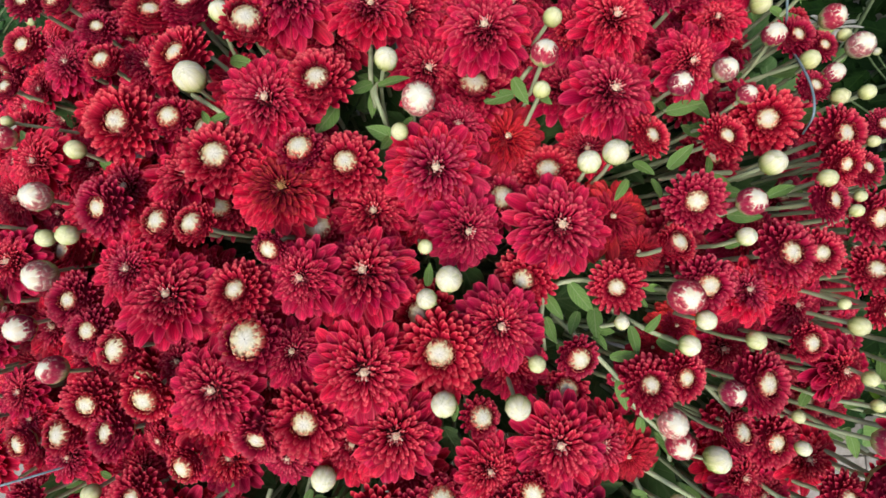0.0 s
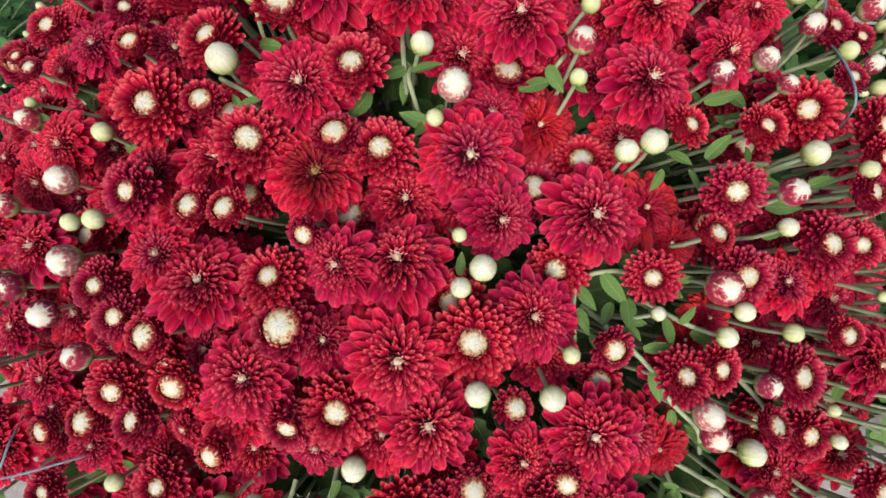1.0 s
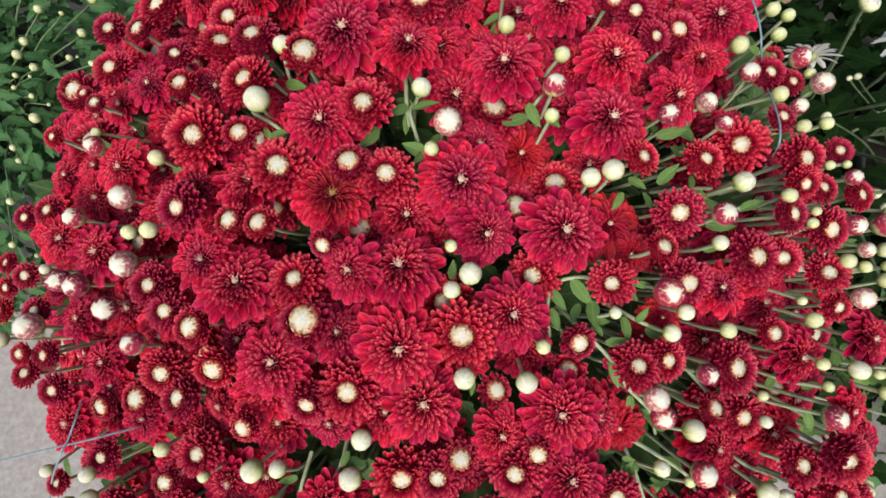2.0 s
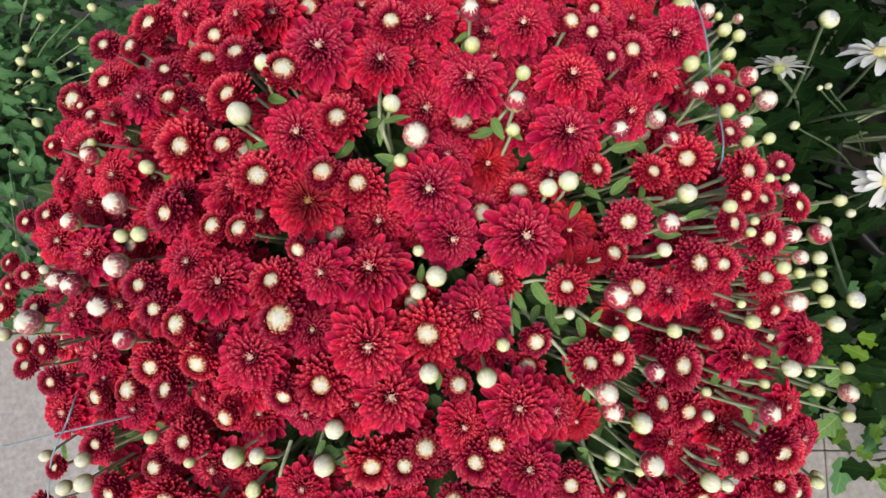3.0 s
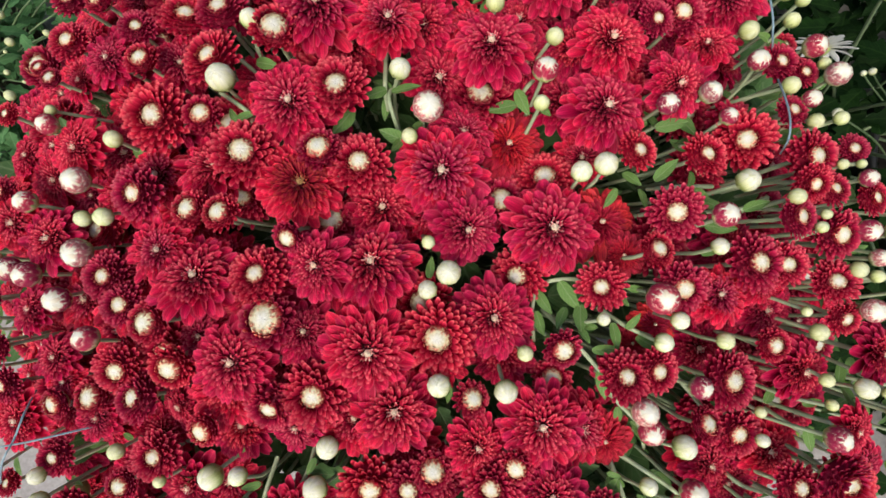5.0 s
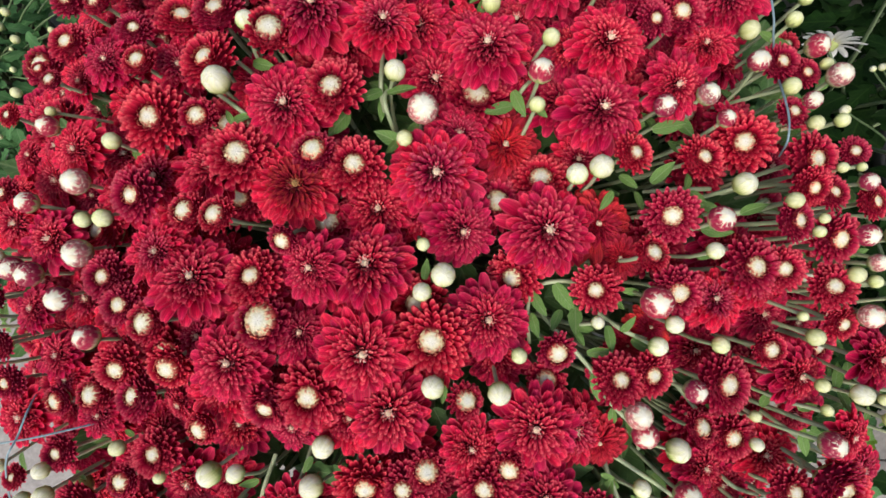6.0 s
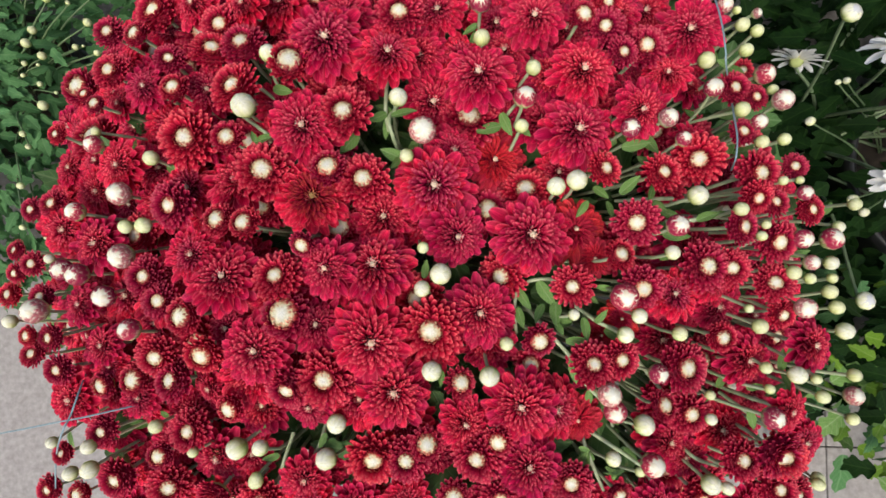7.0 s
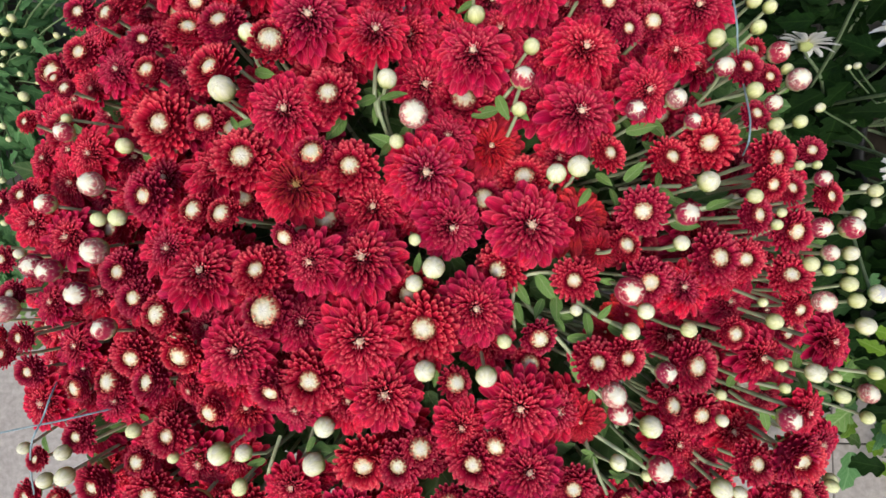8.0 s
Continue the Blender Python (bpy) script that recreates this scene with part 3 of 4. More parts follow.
full(0.2463, -0.1256, 0.4387, 0.0167)
full(-0.0979, 0.1582, 0.4417, 0.0214)
full(-0.1162, 0.1497, 0.4556, 0.0188)
full(-0.1531, 0.1540, 0.4485, 0.0184)
full(0.1809, -0.0248, 0.4565, 0.0155)
full(-0.0522, 0.1462, 0.4485, 0.0208)
full(0.0519, 0.1232, 0.4480, 0.0191)
full(-0.0634, -0.1542, 0.4221, 0.0167)
full(-0.1590, -0.0245, 0.4419, 0.0162)
full(-0.0711, -0.1711, 0.4343, 0.0178)
full(-0.0400, -0.1717, 0.4382, 0.0184)
full(-0.0060, -0.1654, 0.4445, 0.0164)
full(0.1562, -0.1711, 0.4315, 0.0170)
full(0.2076, -0.1663, 0.4401, 0.0173)
full(0.2296, -0.1603, 0.4231, 0.0165)
full(-0.2019, -0.1907, 0.4070, 0.0184)
faded(0.0988, 0.0075, 0.4427, 0.0241)
faded(0.0466, 0.0533, 0.4382, 0.0265)
faded(0.1036, -0.1150, 0.4355, 0.0181)
faded(0.1283, -0.0494, 0.4451, 0.0146)
faded(0.1119, -0.0103, 0.4461, 0.0147)
faded(0.1168, -0.0602, 0.4431, 0.0122)
withered(-0.0645, 0.0226, 0.4703, 0.0242)
half(-0.2151, 0.1379, 0.4423, 0.0122)
half(-0.1802, 0.1494, 0.4477, 0.0172)
half(-0.1650, 0.1140, 0.4550, 0.0112)
half(-0.2091, 0.1091, 0.4470, 0.0136)
half(-0.2505, 0.0685, 0.4374, 0.0082)
half(-0.1461, 0.0595, 0.4638, 0.0206)
half(-0.1346, 0.1184, 0.4596, 0.0156)
half(-0.1145, 0.1209, 0.4626, 0.0162)
half(-0.1308, 0.1353, 0.4581, 0.0149)
half(-0.1166, 0.0917, 0.4662, 0.0183)
half(-0.0148, 0.1381, 0.4687, 0.0168)
half(-0.0465, 0.0739, 0.4729, 0.0186)
half(-0.1547, 0.0175, 0.4625, 0.0165)
half(-0.0927, 0.0371, 0.4762, 0.0189)
half(-0.0336, 0.0334, 0.4720, 0.0176)
half(-0.2508, 0.0210, 0.4368, 0.0112)
half(-0.2702, 0.0174, 0.4307, 0.0096)
half(0.1108, 0.1288, 0.4721, 0.0130)
half(0.1133, 0.1458, 0.4691, 0.0112)
half(0.1211, 0.1124, 0.4735, 0.0105)
half(0.1358, 0.1176, 0.4703, 0.0142)
half(0.1948, 0.0966, 0.4597, 0.0122)
half(0.2073, 0.0904, 0.4608, 0.0089)
half(0.1948, 0.0663, 0.4677, 0.0094)
half(0.1626, 0.0466, 0.4782, 0.0165)
half(0.1404, 0.0378, 0.4817, 0.0126)
half(0.1093, 0.0410, 0.4757, 0.0117)
half(0.1987, 0.0392, 0.4759, 0.0151)
half(0.1947, 0.0240, 0.4803, 0.0111)
half(0.2049, 0.0218, 0.4798, 0.0100)
half(0.2205, 0.0440, 0.4743, 0.0084)
half(0.2267, 0.0180, 0.4775, 0.0101)
half(0.1838, 0.0069, 0.4839, 0.0116)
half(0.1259, 0.0088, 0.4801, 0.0148)
half(0.0678, 0.0330, 0.4447, 0.0189)
half(0.2042, -0.0012, 0.4825, 0.0139)
half(-0.2662, -0.0199, 0.4324, 0.0095)
half(-0.1748, -0.0271, 0.4529, 0.0153)
half(-0.0819, -0.0252, 0.4785, 0.0158)
half(-0.1638, -0.0423, 0.4548, 0.0135)
half(-0.2555, -0.0420, 0.4357, 0.0102)
half(-0.1686, -0.0785, 0.4472, 0.0153)
half(0.0079, -0.0571, 0.4605, 0.0217)
half(-0.0562, -0.0876, 0.4616, 0.0199)
half(-0.0793, -0.0941, 0.4589, 0.0166)
half(-0.1576, -0.0933, 0.4467, 0.0161)
half(-0.2384, -0.0896, 0.4392, 0.0116)
half(-0.2454, -0.0688, 0.4387, 0.0108)
half(-0.2548, -0.0792, 0.4406, 0.0099)
half(-0.1491, -0.1272, 0.4402, 0.0155)
half(-0.2116, -0.1312, 0.4320, 0.0125)
half(-0.2430, -0.1486, 0.4255, 0.0089)
half(-0.0272, -0.1394, 0.4472, 0.0198)
half(-0.0062, -0.1385, 0.4505, 0.0157)
half(0.0934, -0.0286, 0.4646, 0.0143)
half(0.1310, -0.0290, 0.4745, 0.0149)
half(0.1645, -0.0157, 0.4813, 0.0160)
half(0.1784, -0.0164, 0.4814, 0.0124)
half(0.2032, -0.0246, 0.4806, 0.0120)
half(0.2086, -0.0426, 0.4781, 0.0099)
half(0.1620, -0.0767, 0.4600, 0.0178)
half(0.1662, -0.1046, 0.4574, 0.0147)
half(0.1054, -0.0749, 0.4652, 0.0152)
half(0.1217, -0.0717, 0.4651, 0.0137)
half(0.0374, -0.1341, 0.4564, 0.0177)
half(0.0970, -0.1522, 0.4465, 0.0158)
half(0.1933, -0.1294, 0.4634, 0.0139)
half(0.2126, -0.1245, 0.4688, 0.0170)
half(0.2225, -0.1508, 0.4515, 0.0132)
half(0.2155, 0.1190, 0.4340, 0.0089)
half(-0.3007, -0.2002, 0.3643, 0.0133)
half(-0.2125, -0.1696, 0.4139, 0.0172)
half(-0.1682, -0.1689, 0.4260, 0.0166)
half(-0.1022, -0.1731, 0.4345, 0.0166)
half(-0.1356, -0.1738, 0.4308, 0.0150)
half(0.0963, -0.1508, 0.4486, 0.0145)
half(0.0517, -0.1597, 0.4519, 0.0131)
half(0.2147, -0.1245, 0.4677, 0.0156)
half(0.1787, -0.1613, 0.4430, 0.0151)
half(0.2381, -0.1574, 0.4438, 0.0134)
half(-0.2974, -0.0100, 0.4114, 0.0087)
half(-0.2970, -0.0268, 0.4107, 0.0087)
half(-0.3066, -0.0426, 0.4041, 0.0108)
opening(-0.1907, 0.1326, 0.4506, 0.0099)
opening(-0.1578, 0.0927, 0.4604, 0.0107)
opening(-0.2260, 0.0934, 0.4462, 0.0056)
opening(-0.2166, 0.0859, 0.4487, 0.0071)
opening(-0.1167, 0.0579, 0.4723, 0.0112)
opening(-0.0811, 0.1058, 0.4711, 0.0148)
opening(-0.0537, 0.0392, 0.4773, 0.0124)
opening(-0.1189, 0.0075, 0.4749, 0.0113)
opening(-0.1014, 0.0054, 0.4789, 0.0108)
opening(0.0972, 0.1352, 0.4735, 0.0096)
opening(-0.0663, -0.0068, 0.4810, 0.0089)
opening(-0.1450, -0.0511, 0.4614, 0.0131)
opening(-0.1322, -0.0744, 0.4600, 0.0134)
opening(-0.0765, -0.0471, 0.4774, 0.0158)
opening(-0.2077, -0.0990, 0.4396, 0.0100)
opening(-0.1848, -0.0942, 0.4427, 0.0122)
opening(-0.2572, -0.0673, 0.4425, 0.0077)
opening(-0.1174, -0.1089, 0.4520, 0.0107)
opening(-0.1700, -0.1449, 0.4358, 0.0104)
opening(0.0066, -0.1267, 0.4562, 0.0116)
opening(0.1174, -0.0097, 0.4773, 0.0101)
opening(0.1801, -0.0571, 0.4682, 0.0099)
opening(0.1493, -0.0995, 0.4595, 0.0101)
opening(0.0734, -0.0615, 0.4632, 0.0115)
opening(0.0711, -0.0795, 0.4475, 0.0121)
opening(0.0263, -0.0880, 0.4615, 0.0104)
opening(0.0497, -0.1227, 0.4606, 0.0100)
opening(-0.2653, -0.1976, 0.3781, 0.0116)
opening(0.1279, -0.1599, 0.4426, 0.0091)
opening(0.0237, -0.1586, 0.4541, 0.0115)
opening(-0.3648, -0.0486, 0.3548, 0.0068)
young(-0.2134, 0.0575, 0.4528, 0.0059)
young(0.0012, 0.0639, 0.4718, 0.0082)
young(-0.1924, 0.0253, 0.4563, 0.0073)
young(-0.2264, 0.0144, 0.4481, 0.0062)
young(0.0352, 0.1440, 0.4720, 0.0066)
young(0.0625, 0.0845, 0.4731, 0.0067)
young(0.1445, 0.0703, 0.4805, 0.0057)
young(0.1217, 0.0630, 0.4833, 0.0056)
young(0.1776, 0.0932, 0.4684, 0.0057)
young(0.1927, 0.1527, 0.4551, 0.0051)
young(0.2124, 0.1469, 0.4558, 0.0032)
young(0.2103, 0.1031, 0.4655, 0.0061)
young(0.2166, 0.0847, 0.4719, 0.0062)
young(0.2024, 0.0712, 0.4718, 0.0047)
young(0.1525, 0.0575, 0.4818, 0.0045)
young(0.2195, 0.0266, 0.4836, 0.0044)
young(0.1449, 0.0064, 0.4900, 0.0062)
young(0.2155, 0.0002, 0.4867, 0.0054)
young(0.2358, 0.0009, 0.4812, 0.0061)
young(-0.2359, -0.0238, 0.4445, 0.0069)
young(-0.2245, -0.0267, 0.4459, 0.0072)
young(-0.1905, -0.0146, 0.4540, 0.0079)
young(-0.2041, -0.0405, 0.4485, 0.0071)
young(-0.2521, -0.0509, 0.4449, 0.0081)
young(-0.1852, -0.0612, 0.4505, 0.0070)
young(0.1199, -0.0341, 0.4771, 0.0081)
young(0.2202, -0.0129, 0.4863, 0.0043)
young(0.2158, -0.0382, 0.4871, 0.0056)
young(0.3359, -0.1121, 0.3713, 0.0072)
young(0.1437, -0.0796, 0.4662, 0.0060)
young(0.1145, -0.0922, 0.4671, 0.0071)
young(0.1187, -0.1028, 0.4644, 0.0068)
young(0.1457, -0.1377, 0.4528, 0.0074)
young(0.2010, -0.0998, 0.4810, 0.0062)
young(0.2994, -0.1826, 0.3649, 0.0068)
green(-0.2139, 0.0666, 0.4506, 0.0030)
green(-0.1701, 0.0473, 0.4608, 0.0048)
green(-0.0083, 0.0485, 0.4703, 0.0043)
green(-0.1884, 0.0043, 0.4542, 0.0045)
green(-0.1741, 0.0049, 0.4585, 0.0051)
green(0.0362, 0.1222, 0.4705, 0.0051)
green(0.0675, 0.1025, 0.4729, 0.0047)
green(0.0612, 0.0680, 0.4689, 0.0044)
green(0.1764, 0.1126, 0.4631, 0.0052)
green(0.2042, 0.1402, 0.4543, 0.0044)
green(0.2022, 0.1512, 0.4518, 0.0027)
green(0.2124, 0.1354, 0.4559, 0.0040)
green(0.2040, 0.1219, 0.4579, 0.0043)
green(0.2147, 0.0933, 0.4658, 0.0032)
green(0.1954, 0.0804, 0.4669, 0.0047)
green(0.2028, 0.0586, 0.4731, 0.0040)
green(0.2153, 0.0601, 0.4741, 0.0037)
green(0.2099, 0.0342, 0.4802, 0.0027)
green(0.2195, 0.0346, 0.4799, 0.0024)
green(0.1820, 0.0164, 0.4862, 0.0041)
green(0.1957, 0.0079, 0.4862, 0.0026)
green(0.1927, 0.0015, 0.4869, 0.0029)
green(0.2589, 0.0227, 0.4697, 0.0037)
green(0.0024, -0.0067, 0.4646, 0.0037)
green(-0.1712, -0.1248, 0.4403, 0.0046)
green(-0.1455, -0.1402, 0.4411, 0.0036)
green(-0.1033, -0.1551, 0.4426, 0.0038)
green(0.1552, -0.0554, 0.4690, 0.0045)
green(0.2110, -0.0187, 0.4852, 0.0040)
green(0.2207, -0.0218, 0.4842, 0.0032)
green(0.2360, -0.0214, 0.4803, 0.0029)
green(0.2333, -0.0290, 0.4818, 0.0041)
green(0.1902, -0.0394, 0.4782, 0.0026)
green(0.2370, -0.0378, 0.4816, 0.0040)
green(0.1971, -0.0496, 0.4770, 0.0044)
green(0.2009, -0.0733, 0.4755, 0.0035)
green(0.2215, -0.0771, 0.4859, 0.0028)
green(0.2258, -0.0869, 0.4846, 0.0037)
green(0.2478, -0.0758, 0.4792, 0.0037)
green(0.3279, -0.1278, 0.3793, 0.0047)
green(0.1755, -0.0921, 0.4634, 0.0030)
green(0.2018, -0.0849, 0.4769, 0.0029)
green(0.0542, -0.0643, 0.4617, 0.0043)
green(0.1397, -0.1437, 0.4479, 0.0032)
green(0.3073, -0.1758, 0.3705, 0.0048)
green(-0.1042, -0.1580, 0.4406, 0.0048)
green(0.3045, -0.1790, 0.3742, 0.0049)
pale(-0.1068, 0.0768, 0.4744, 0.0075)
pale(-0.0939, 0.1104, 0.4718, 0.0055)
pale(-0.0135, 0.0828, 0.4748, 0.0057)
pale(0.0931, 0.0341, 0.4750, 0.0062)
pale(0.0818, 0.0310, 0.4707, 0.0057)
pale(0.1566, 0.0235, 0.4890, 0.0056)
pale(0.2413, 0.0079, 0.4790, 0.0035)
pale(-0.2455, -0.0166, 0.4432, 0.0033)
pale(0.0024, -0.0316, 0.4665, 0.0051)
pale(0.0133, -0.0225, 0.4636, 0.0067)
pale(0.0091, -0.0808, 0.4650, 0.0062)
pale(-0.0494, -0.1158, 0.4558, 0.0061)
pale(-0.0570, -0.1397, 0.4490, 0.0068)
pale(-0.1143, -0.1352, 0.4476, 0.0068)
pale(-0.0990, -0.1338, 0.4488, 0.0052)
pale(-0.2169, -0.1398, 0.4375, 0.0048)
pale(-0.2190, -0.1565, 0.4324, 0.0058)
pale(-0.2396, -0.1367, 0.4395, 0.0038)
pale(-0.2348, -0.1608, 0.4286, 0.0049)
pale(0.0927, -0.0453, 0.4699, 0.0035)
pale(0.1291, -0.0450, 0.4755, 0.0046)
pale(0.1220, -0.0563, 0.4729, 0.0049)
pale(0.1429, -0.0086, 0.4876, 0.0042)
pale(0.2338, -0.0129, 0.4826, 0.0040)
pale(0.2387, -0.0506, 0.4848, 0.0047)
pale(0.2110, -0.0749, 0.4863, 0.0049)
pale(0.1743, -0.1055, 0.4662, 0.0035)
pale(0.1373, -0.1111, 0.4608, 0.0063)
pale(0.0437, -0.0834, 0.4650, 0.0062)
pale(0.1209, -0.1338, 0.4544, 0.0048)
pale(0.1787, -0.1467, 0.4571, 0.0060)
pale(0.1874, -0.1478, 0.4591, 0.0039)
pale(-0.2921, -0.0609, 0.4185, 0.0048)

# blooms of the lower layer, half hidden under the others
under = random.Random(11)
GREEN_GAPS = [(-0.031, 0.059, 0.014), (0.055, 0.071, 0.010), (0.116, 0.026, 0.013), (0.081, -0.041, 0.016), (0.100, -0.059, 0.009), (0.049, -0.094, 0.012), (0.041, -0.106, 0.010), (0.112, -0.144, 0.014), (-0.061, -0.134, 0.012), (-0.086, 0.003, 0.005), (-0.010, 0.084, 0.009), (0.140, -0.066, 0.008), (0.143, -0.092, 0.009), (0.202, -0.099, 0.009), (-0.105, 0.109, 0.008), (0.139, 0.065, 0.006), (0.193, 0.032, 0.005), (0.222, -0.032, 0.007), (-0.089, -0.145, 0.009), (-0.042, -0.142, 0.007), (-0.040, 0.065, 0.008), (0.013, -0.107, 0.005), (-0.171, -0.000, 0.007), (0.106, -0.119, 0.007), (0.152, 0.025, 0.007), (-0.192, -0.158, 0.008), (0.239, -0.072, 0.009), (0.132, -0.127, 0.006)]
placed = [Vector(o.matrix_basis.translation) - Vector(inv.translation) for o in mum.children if "bloom" in o.name]
for k in range(2600):
    q, a = math.sqrt(under.random()) * 0.88, under.uniform(0, math.tau)
    x, y = CX + SPAN * q * math.cos(a), CY + SPAN * q * math.sin(a)
    if x > 0.19 and y > 0.05 + under.uniform(-0.03, 0.03):
        continue
    if any((x - gx) ** 2 + (y - gy) ** 2 < (gr + 0.013) ** 2 for gx, gy, gr in GREEN_GAPS):
        continue
    z = height(q) - under.uniform(0.016, 0.034)
    p = Vector((x, y, z))
    if min((p - o).length for o in placed) < (0.0215 if x < -0.15 else 0.0235):
        continue
    placed.append(p)
    under.choice((full, full, full, full, half))(x, y, z, under.uniform(0.017, 0.023))

# second layer where the cushion is densest
for k in range(1400):
    q, a = math.sqrt(under.random()) * 0.92, under.uniform(1.7, 4.6)
    x, y = CX + SPAN * q * math.cos(a), CY + SPAN * q * math.sin(a)
    if x > -0.13 or (x < -0.30 and y > 0.09):
        continue
    z = height(q) - under.uniform(0.028, 0.055)
    p = Vector((x, y, z))
    if min((p - o).length for o in placed) < 0.0215:
        continue
    placed.append(p)
    under.choice((full, full, full, half))(x, y, z, under.uniform(0.017, 0.022))

# heads low on the open flank
for k in range(420):
    q, a = under.uniform(0.84, 1.0), under.uniform(2.6, 3.6)
    x, y = CX + SPAN * q * math.cos(a), CY + SPAN * q * math.sin(a)
    z = height(q) - under.uniform(0.0, 0.06)
    p = Vector((x, y, z))
    if z < 0.12 or (y > 0.02 and x < -0.34) or min((p - o).length for o in placed) < 0.022:
        continue
    placed.append(p)
    under.choice((full, full, half, opening, opening))(x, y, z, under.uniform(0.016, 0.021))

# the far and near flanks of the cushion
flank = random.Random(21)
for k in range(700):
    a = flank.uniform(0, math.tau)
    q = flank.uniform(0.62, 0.99)
    x, y = CX + SPAN * q * math.cos(a), CY + SPAN * q * math.sin(a)
    if -0.155 < y < 0.245 - 0.05 * abs(math.cos(a)):
        continue
    z = height(q) - (0.05 if q > 0.97 else 0.0) - flank.uniform(0, 0.02)
    p = Vector((x, y, z))
    if min((p - o).length for o in placed) < 0.0235:
        continue
    placed.append(p)
    kind = flank.choice((full, full, half, half, opening, young, green))
    kind(x, y, z, {full: 0.0205, half: 0.0175, opening: 0.0135}.get(kind, 0.0075) * flank.uniform(0.85, 1.15))


# thicker branches that lie open between the heads
def branch(points, r0=0.0013, r1=0.0011):
    P = [Vector(p) for p in points]
    P = [P[0] * 2 - P[1]] + P + [P[-1] * 2 - P[-2]]
    pts = []
    for a, b, c, d in zip(P, P[1:], P[2:], P[3:]):
        for k in range(5):
            t = k / 5
            pts.append((b * 2 + (c - a) * t + (a * 2 - b * 5 + c * 4 - d) * t * t + (b * 3 - a - c * 3 + d) * t ** 3) * 0.5)
    pts.append(P[-2])
    part("branch", tube(pts, r0, r1, 8).mesh("branch", STEM), mum, "pale green branching stem", inv)


branch([(0.0987, -0.0274, 0.4398), (0.0808, -0.0246, 0.4476), (0.0660, -0.0281, 0.4444), (0.0611, -0.0406, 0.4444), (0.0637, -0.0610, 0.4344)])
branch([(0.0686, -0.0421, 0.4332), (0.0832, -0.0595, 0.4500), (0.0962, -0.0746, 0.4523), (0.1048, -0.0893, 0.4513), (0.1187, -0.1037, 0.4476), (0.1284, -0.1212, 0.4301)])
branch([(0.1095, -0.1224, 0.4320), (0.1243, -0.1307, 0.4390), (0.1451, -0.1452, 0.4321), (0.1603, -0.1624, 0.4121)])
branch([(0.1066, -0.1242, 0.4318), (0.1119, -0.1410, 0.4369), (0.1280, -0.1706, 0.4117)])
branch([(-0.0245, 0.1058, 0.4459), (-0.0232, 0.0794, 0.4582), (-0.0227, 0.0709, 0.4456)])
branch([(-0.0170, 0.0877, 0.4452), (-0.0210, 0.0755, 0.4579), (-0.0189, 0.0652, 0.4573), (-0.0146, 0.0545, 0.4438)])
branch([(0.0995, -0.0408, 0.4400), (0.1122, -0.0512, 0.4552), (0.1324, -0.0574, 0.4427)])
branch([(0.0504, 0.0766, 0.4400), (0.0563, 0.0829, 0.4538), (0.0652, 0.0947, 0.4428)])
branch([(0.1406, -0.0749, 0.4386), (0.1519, -0.0911, 0.4460), (0.1666, -0.1033, 0.4299)])
branch([(0.1873, 0.0213, 0.4565), (0.1626, 0.0119, 0.4719), (0.1523, 0.0126, 0.4581)])
branch([(0.1564, 0.0267, 0.4580), (0.1329, 0.0240, 0.4685), (0.1235, 0.0257, 0.4519)])
branch([(-0.1284, 0.1164, 0.4380), (-0.1070, 0.0969, 0.4557), (-0.0990, 0.0915, 0.4461)])
branch([(-0.1206, 0.0807, 0.4446), (-0.1003, 0.0658, 0.4607), (-0.0934, 0.0611, 0.4504)])
branch([(0.1732, -0.1318, 0.4244), (0.1783, -0.1378, 0.4384), (0.2007, -0.1485, 0.4230)])
branch([(0.1986, -0.0976, 0.4312), (0.2063, -0.1064, 0.4528), (0.2280, -0.1173, 0.4375)])
branch([(-0.0632, -0.1243, 0.4253), (-0.0653, -0.1361, 0.4329), (-0.0764, -0.1566, 0.4158)])
branch([(-0.0866, -0.1327, 0.4215), (-0.0911, -0.1519, 0.4280), (-0.1003, -0.1769, 0.4108)])
branch([(-0.0332, -0.1237, 0.4274), (-0.0345, -0.1352, 0.4357), (-0.0355, -0.1550, 0.4200)])


# ---- leaves ----
def leaf_soup(s, rng, m, length, width, lobes, depth, fold=0.25, droop=0.5, n=12):
    """One leaf along +x: lobed outline, folded along its rib, bending down to the tip."""
    rows, uvs = [], []
    for i in range(n + 1):
        t = i / n
        env = math.sin(math.pi * min(1, 0.06 + 0.94 * t) ** 0.75) ** 0.8
        lob = 1 - depth * (0.5 + 0.5 * math.cos(lobes * math.tau * t ** 0.9)) * (1 - 0.3 * t)
        w = width * 0.5 * max(0.04, env * lob)
        x = length * t
        zz = -droop * length * t * t * 0.5
        row = []
        for u in (-1, -0.5, 0, 0.5, 1):
            sweep = 0.18 * abs(u) * w
            row.append(tuple(m @ Vector((x + sweep, u * w, zz + fold * abs(u) * w + rng.uniform(-1, 1) * 0.02 * width))))
        rows.append(row)
        uvs.append([(0.5 + u * 0.5 * (w / (width * 0.5)), t) for u in (-1, -0.5, 0, 0.5, 1)])
    s.grid(rows, uvs)


lrng = random.Random(5)
LEAVES = []
for k in range(6):
    s = Soup()
    leaf_soup(s, lrng, Matrix(), 1.0, lrng.uniform(0.5, 0.68), 3, 0.42, 0.22, lrng.uniform(0.2, 0.7))
    LEAVES.append(s.mesh("leaf", LEAF))
SMALL = []
for k in range(4):
    s = Soup()
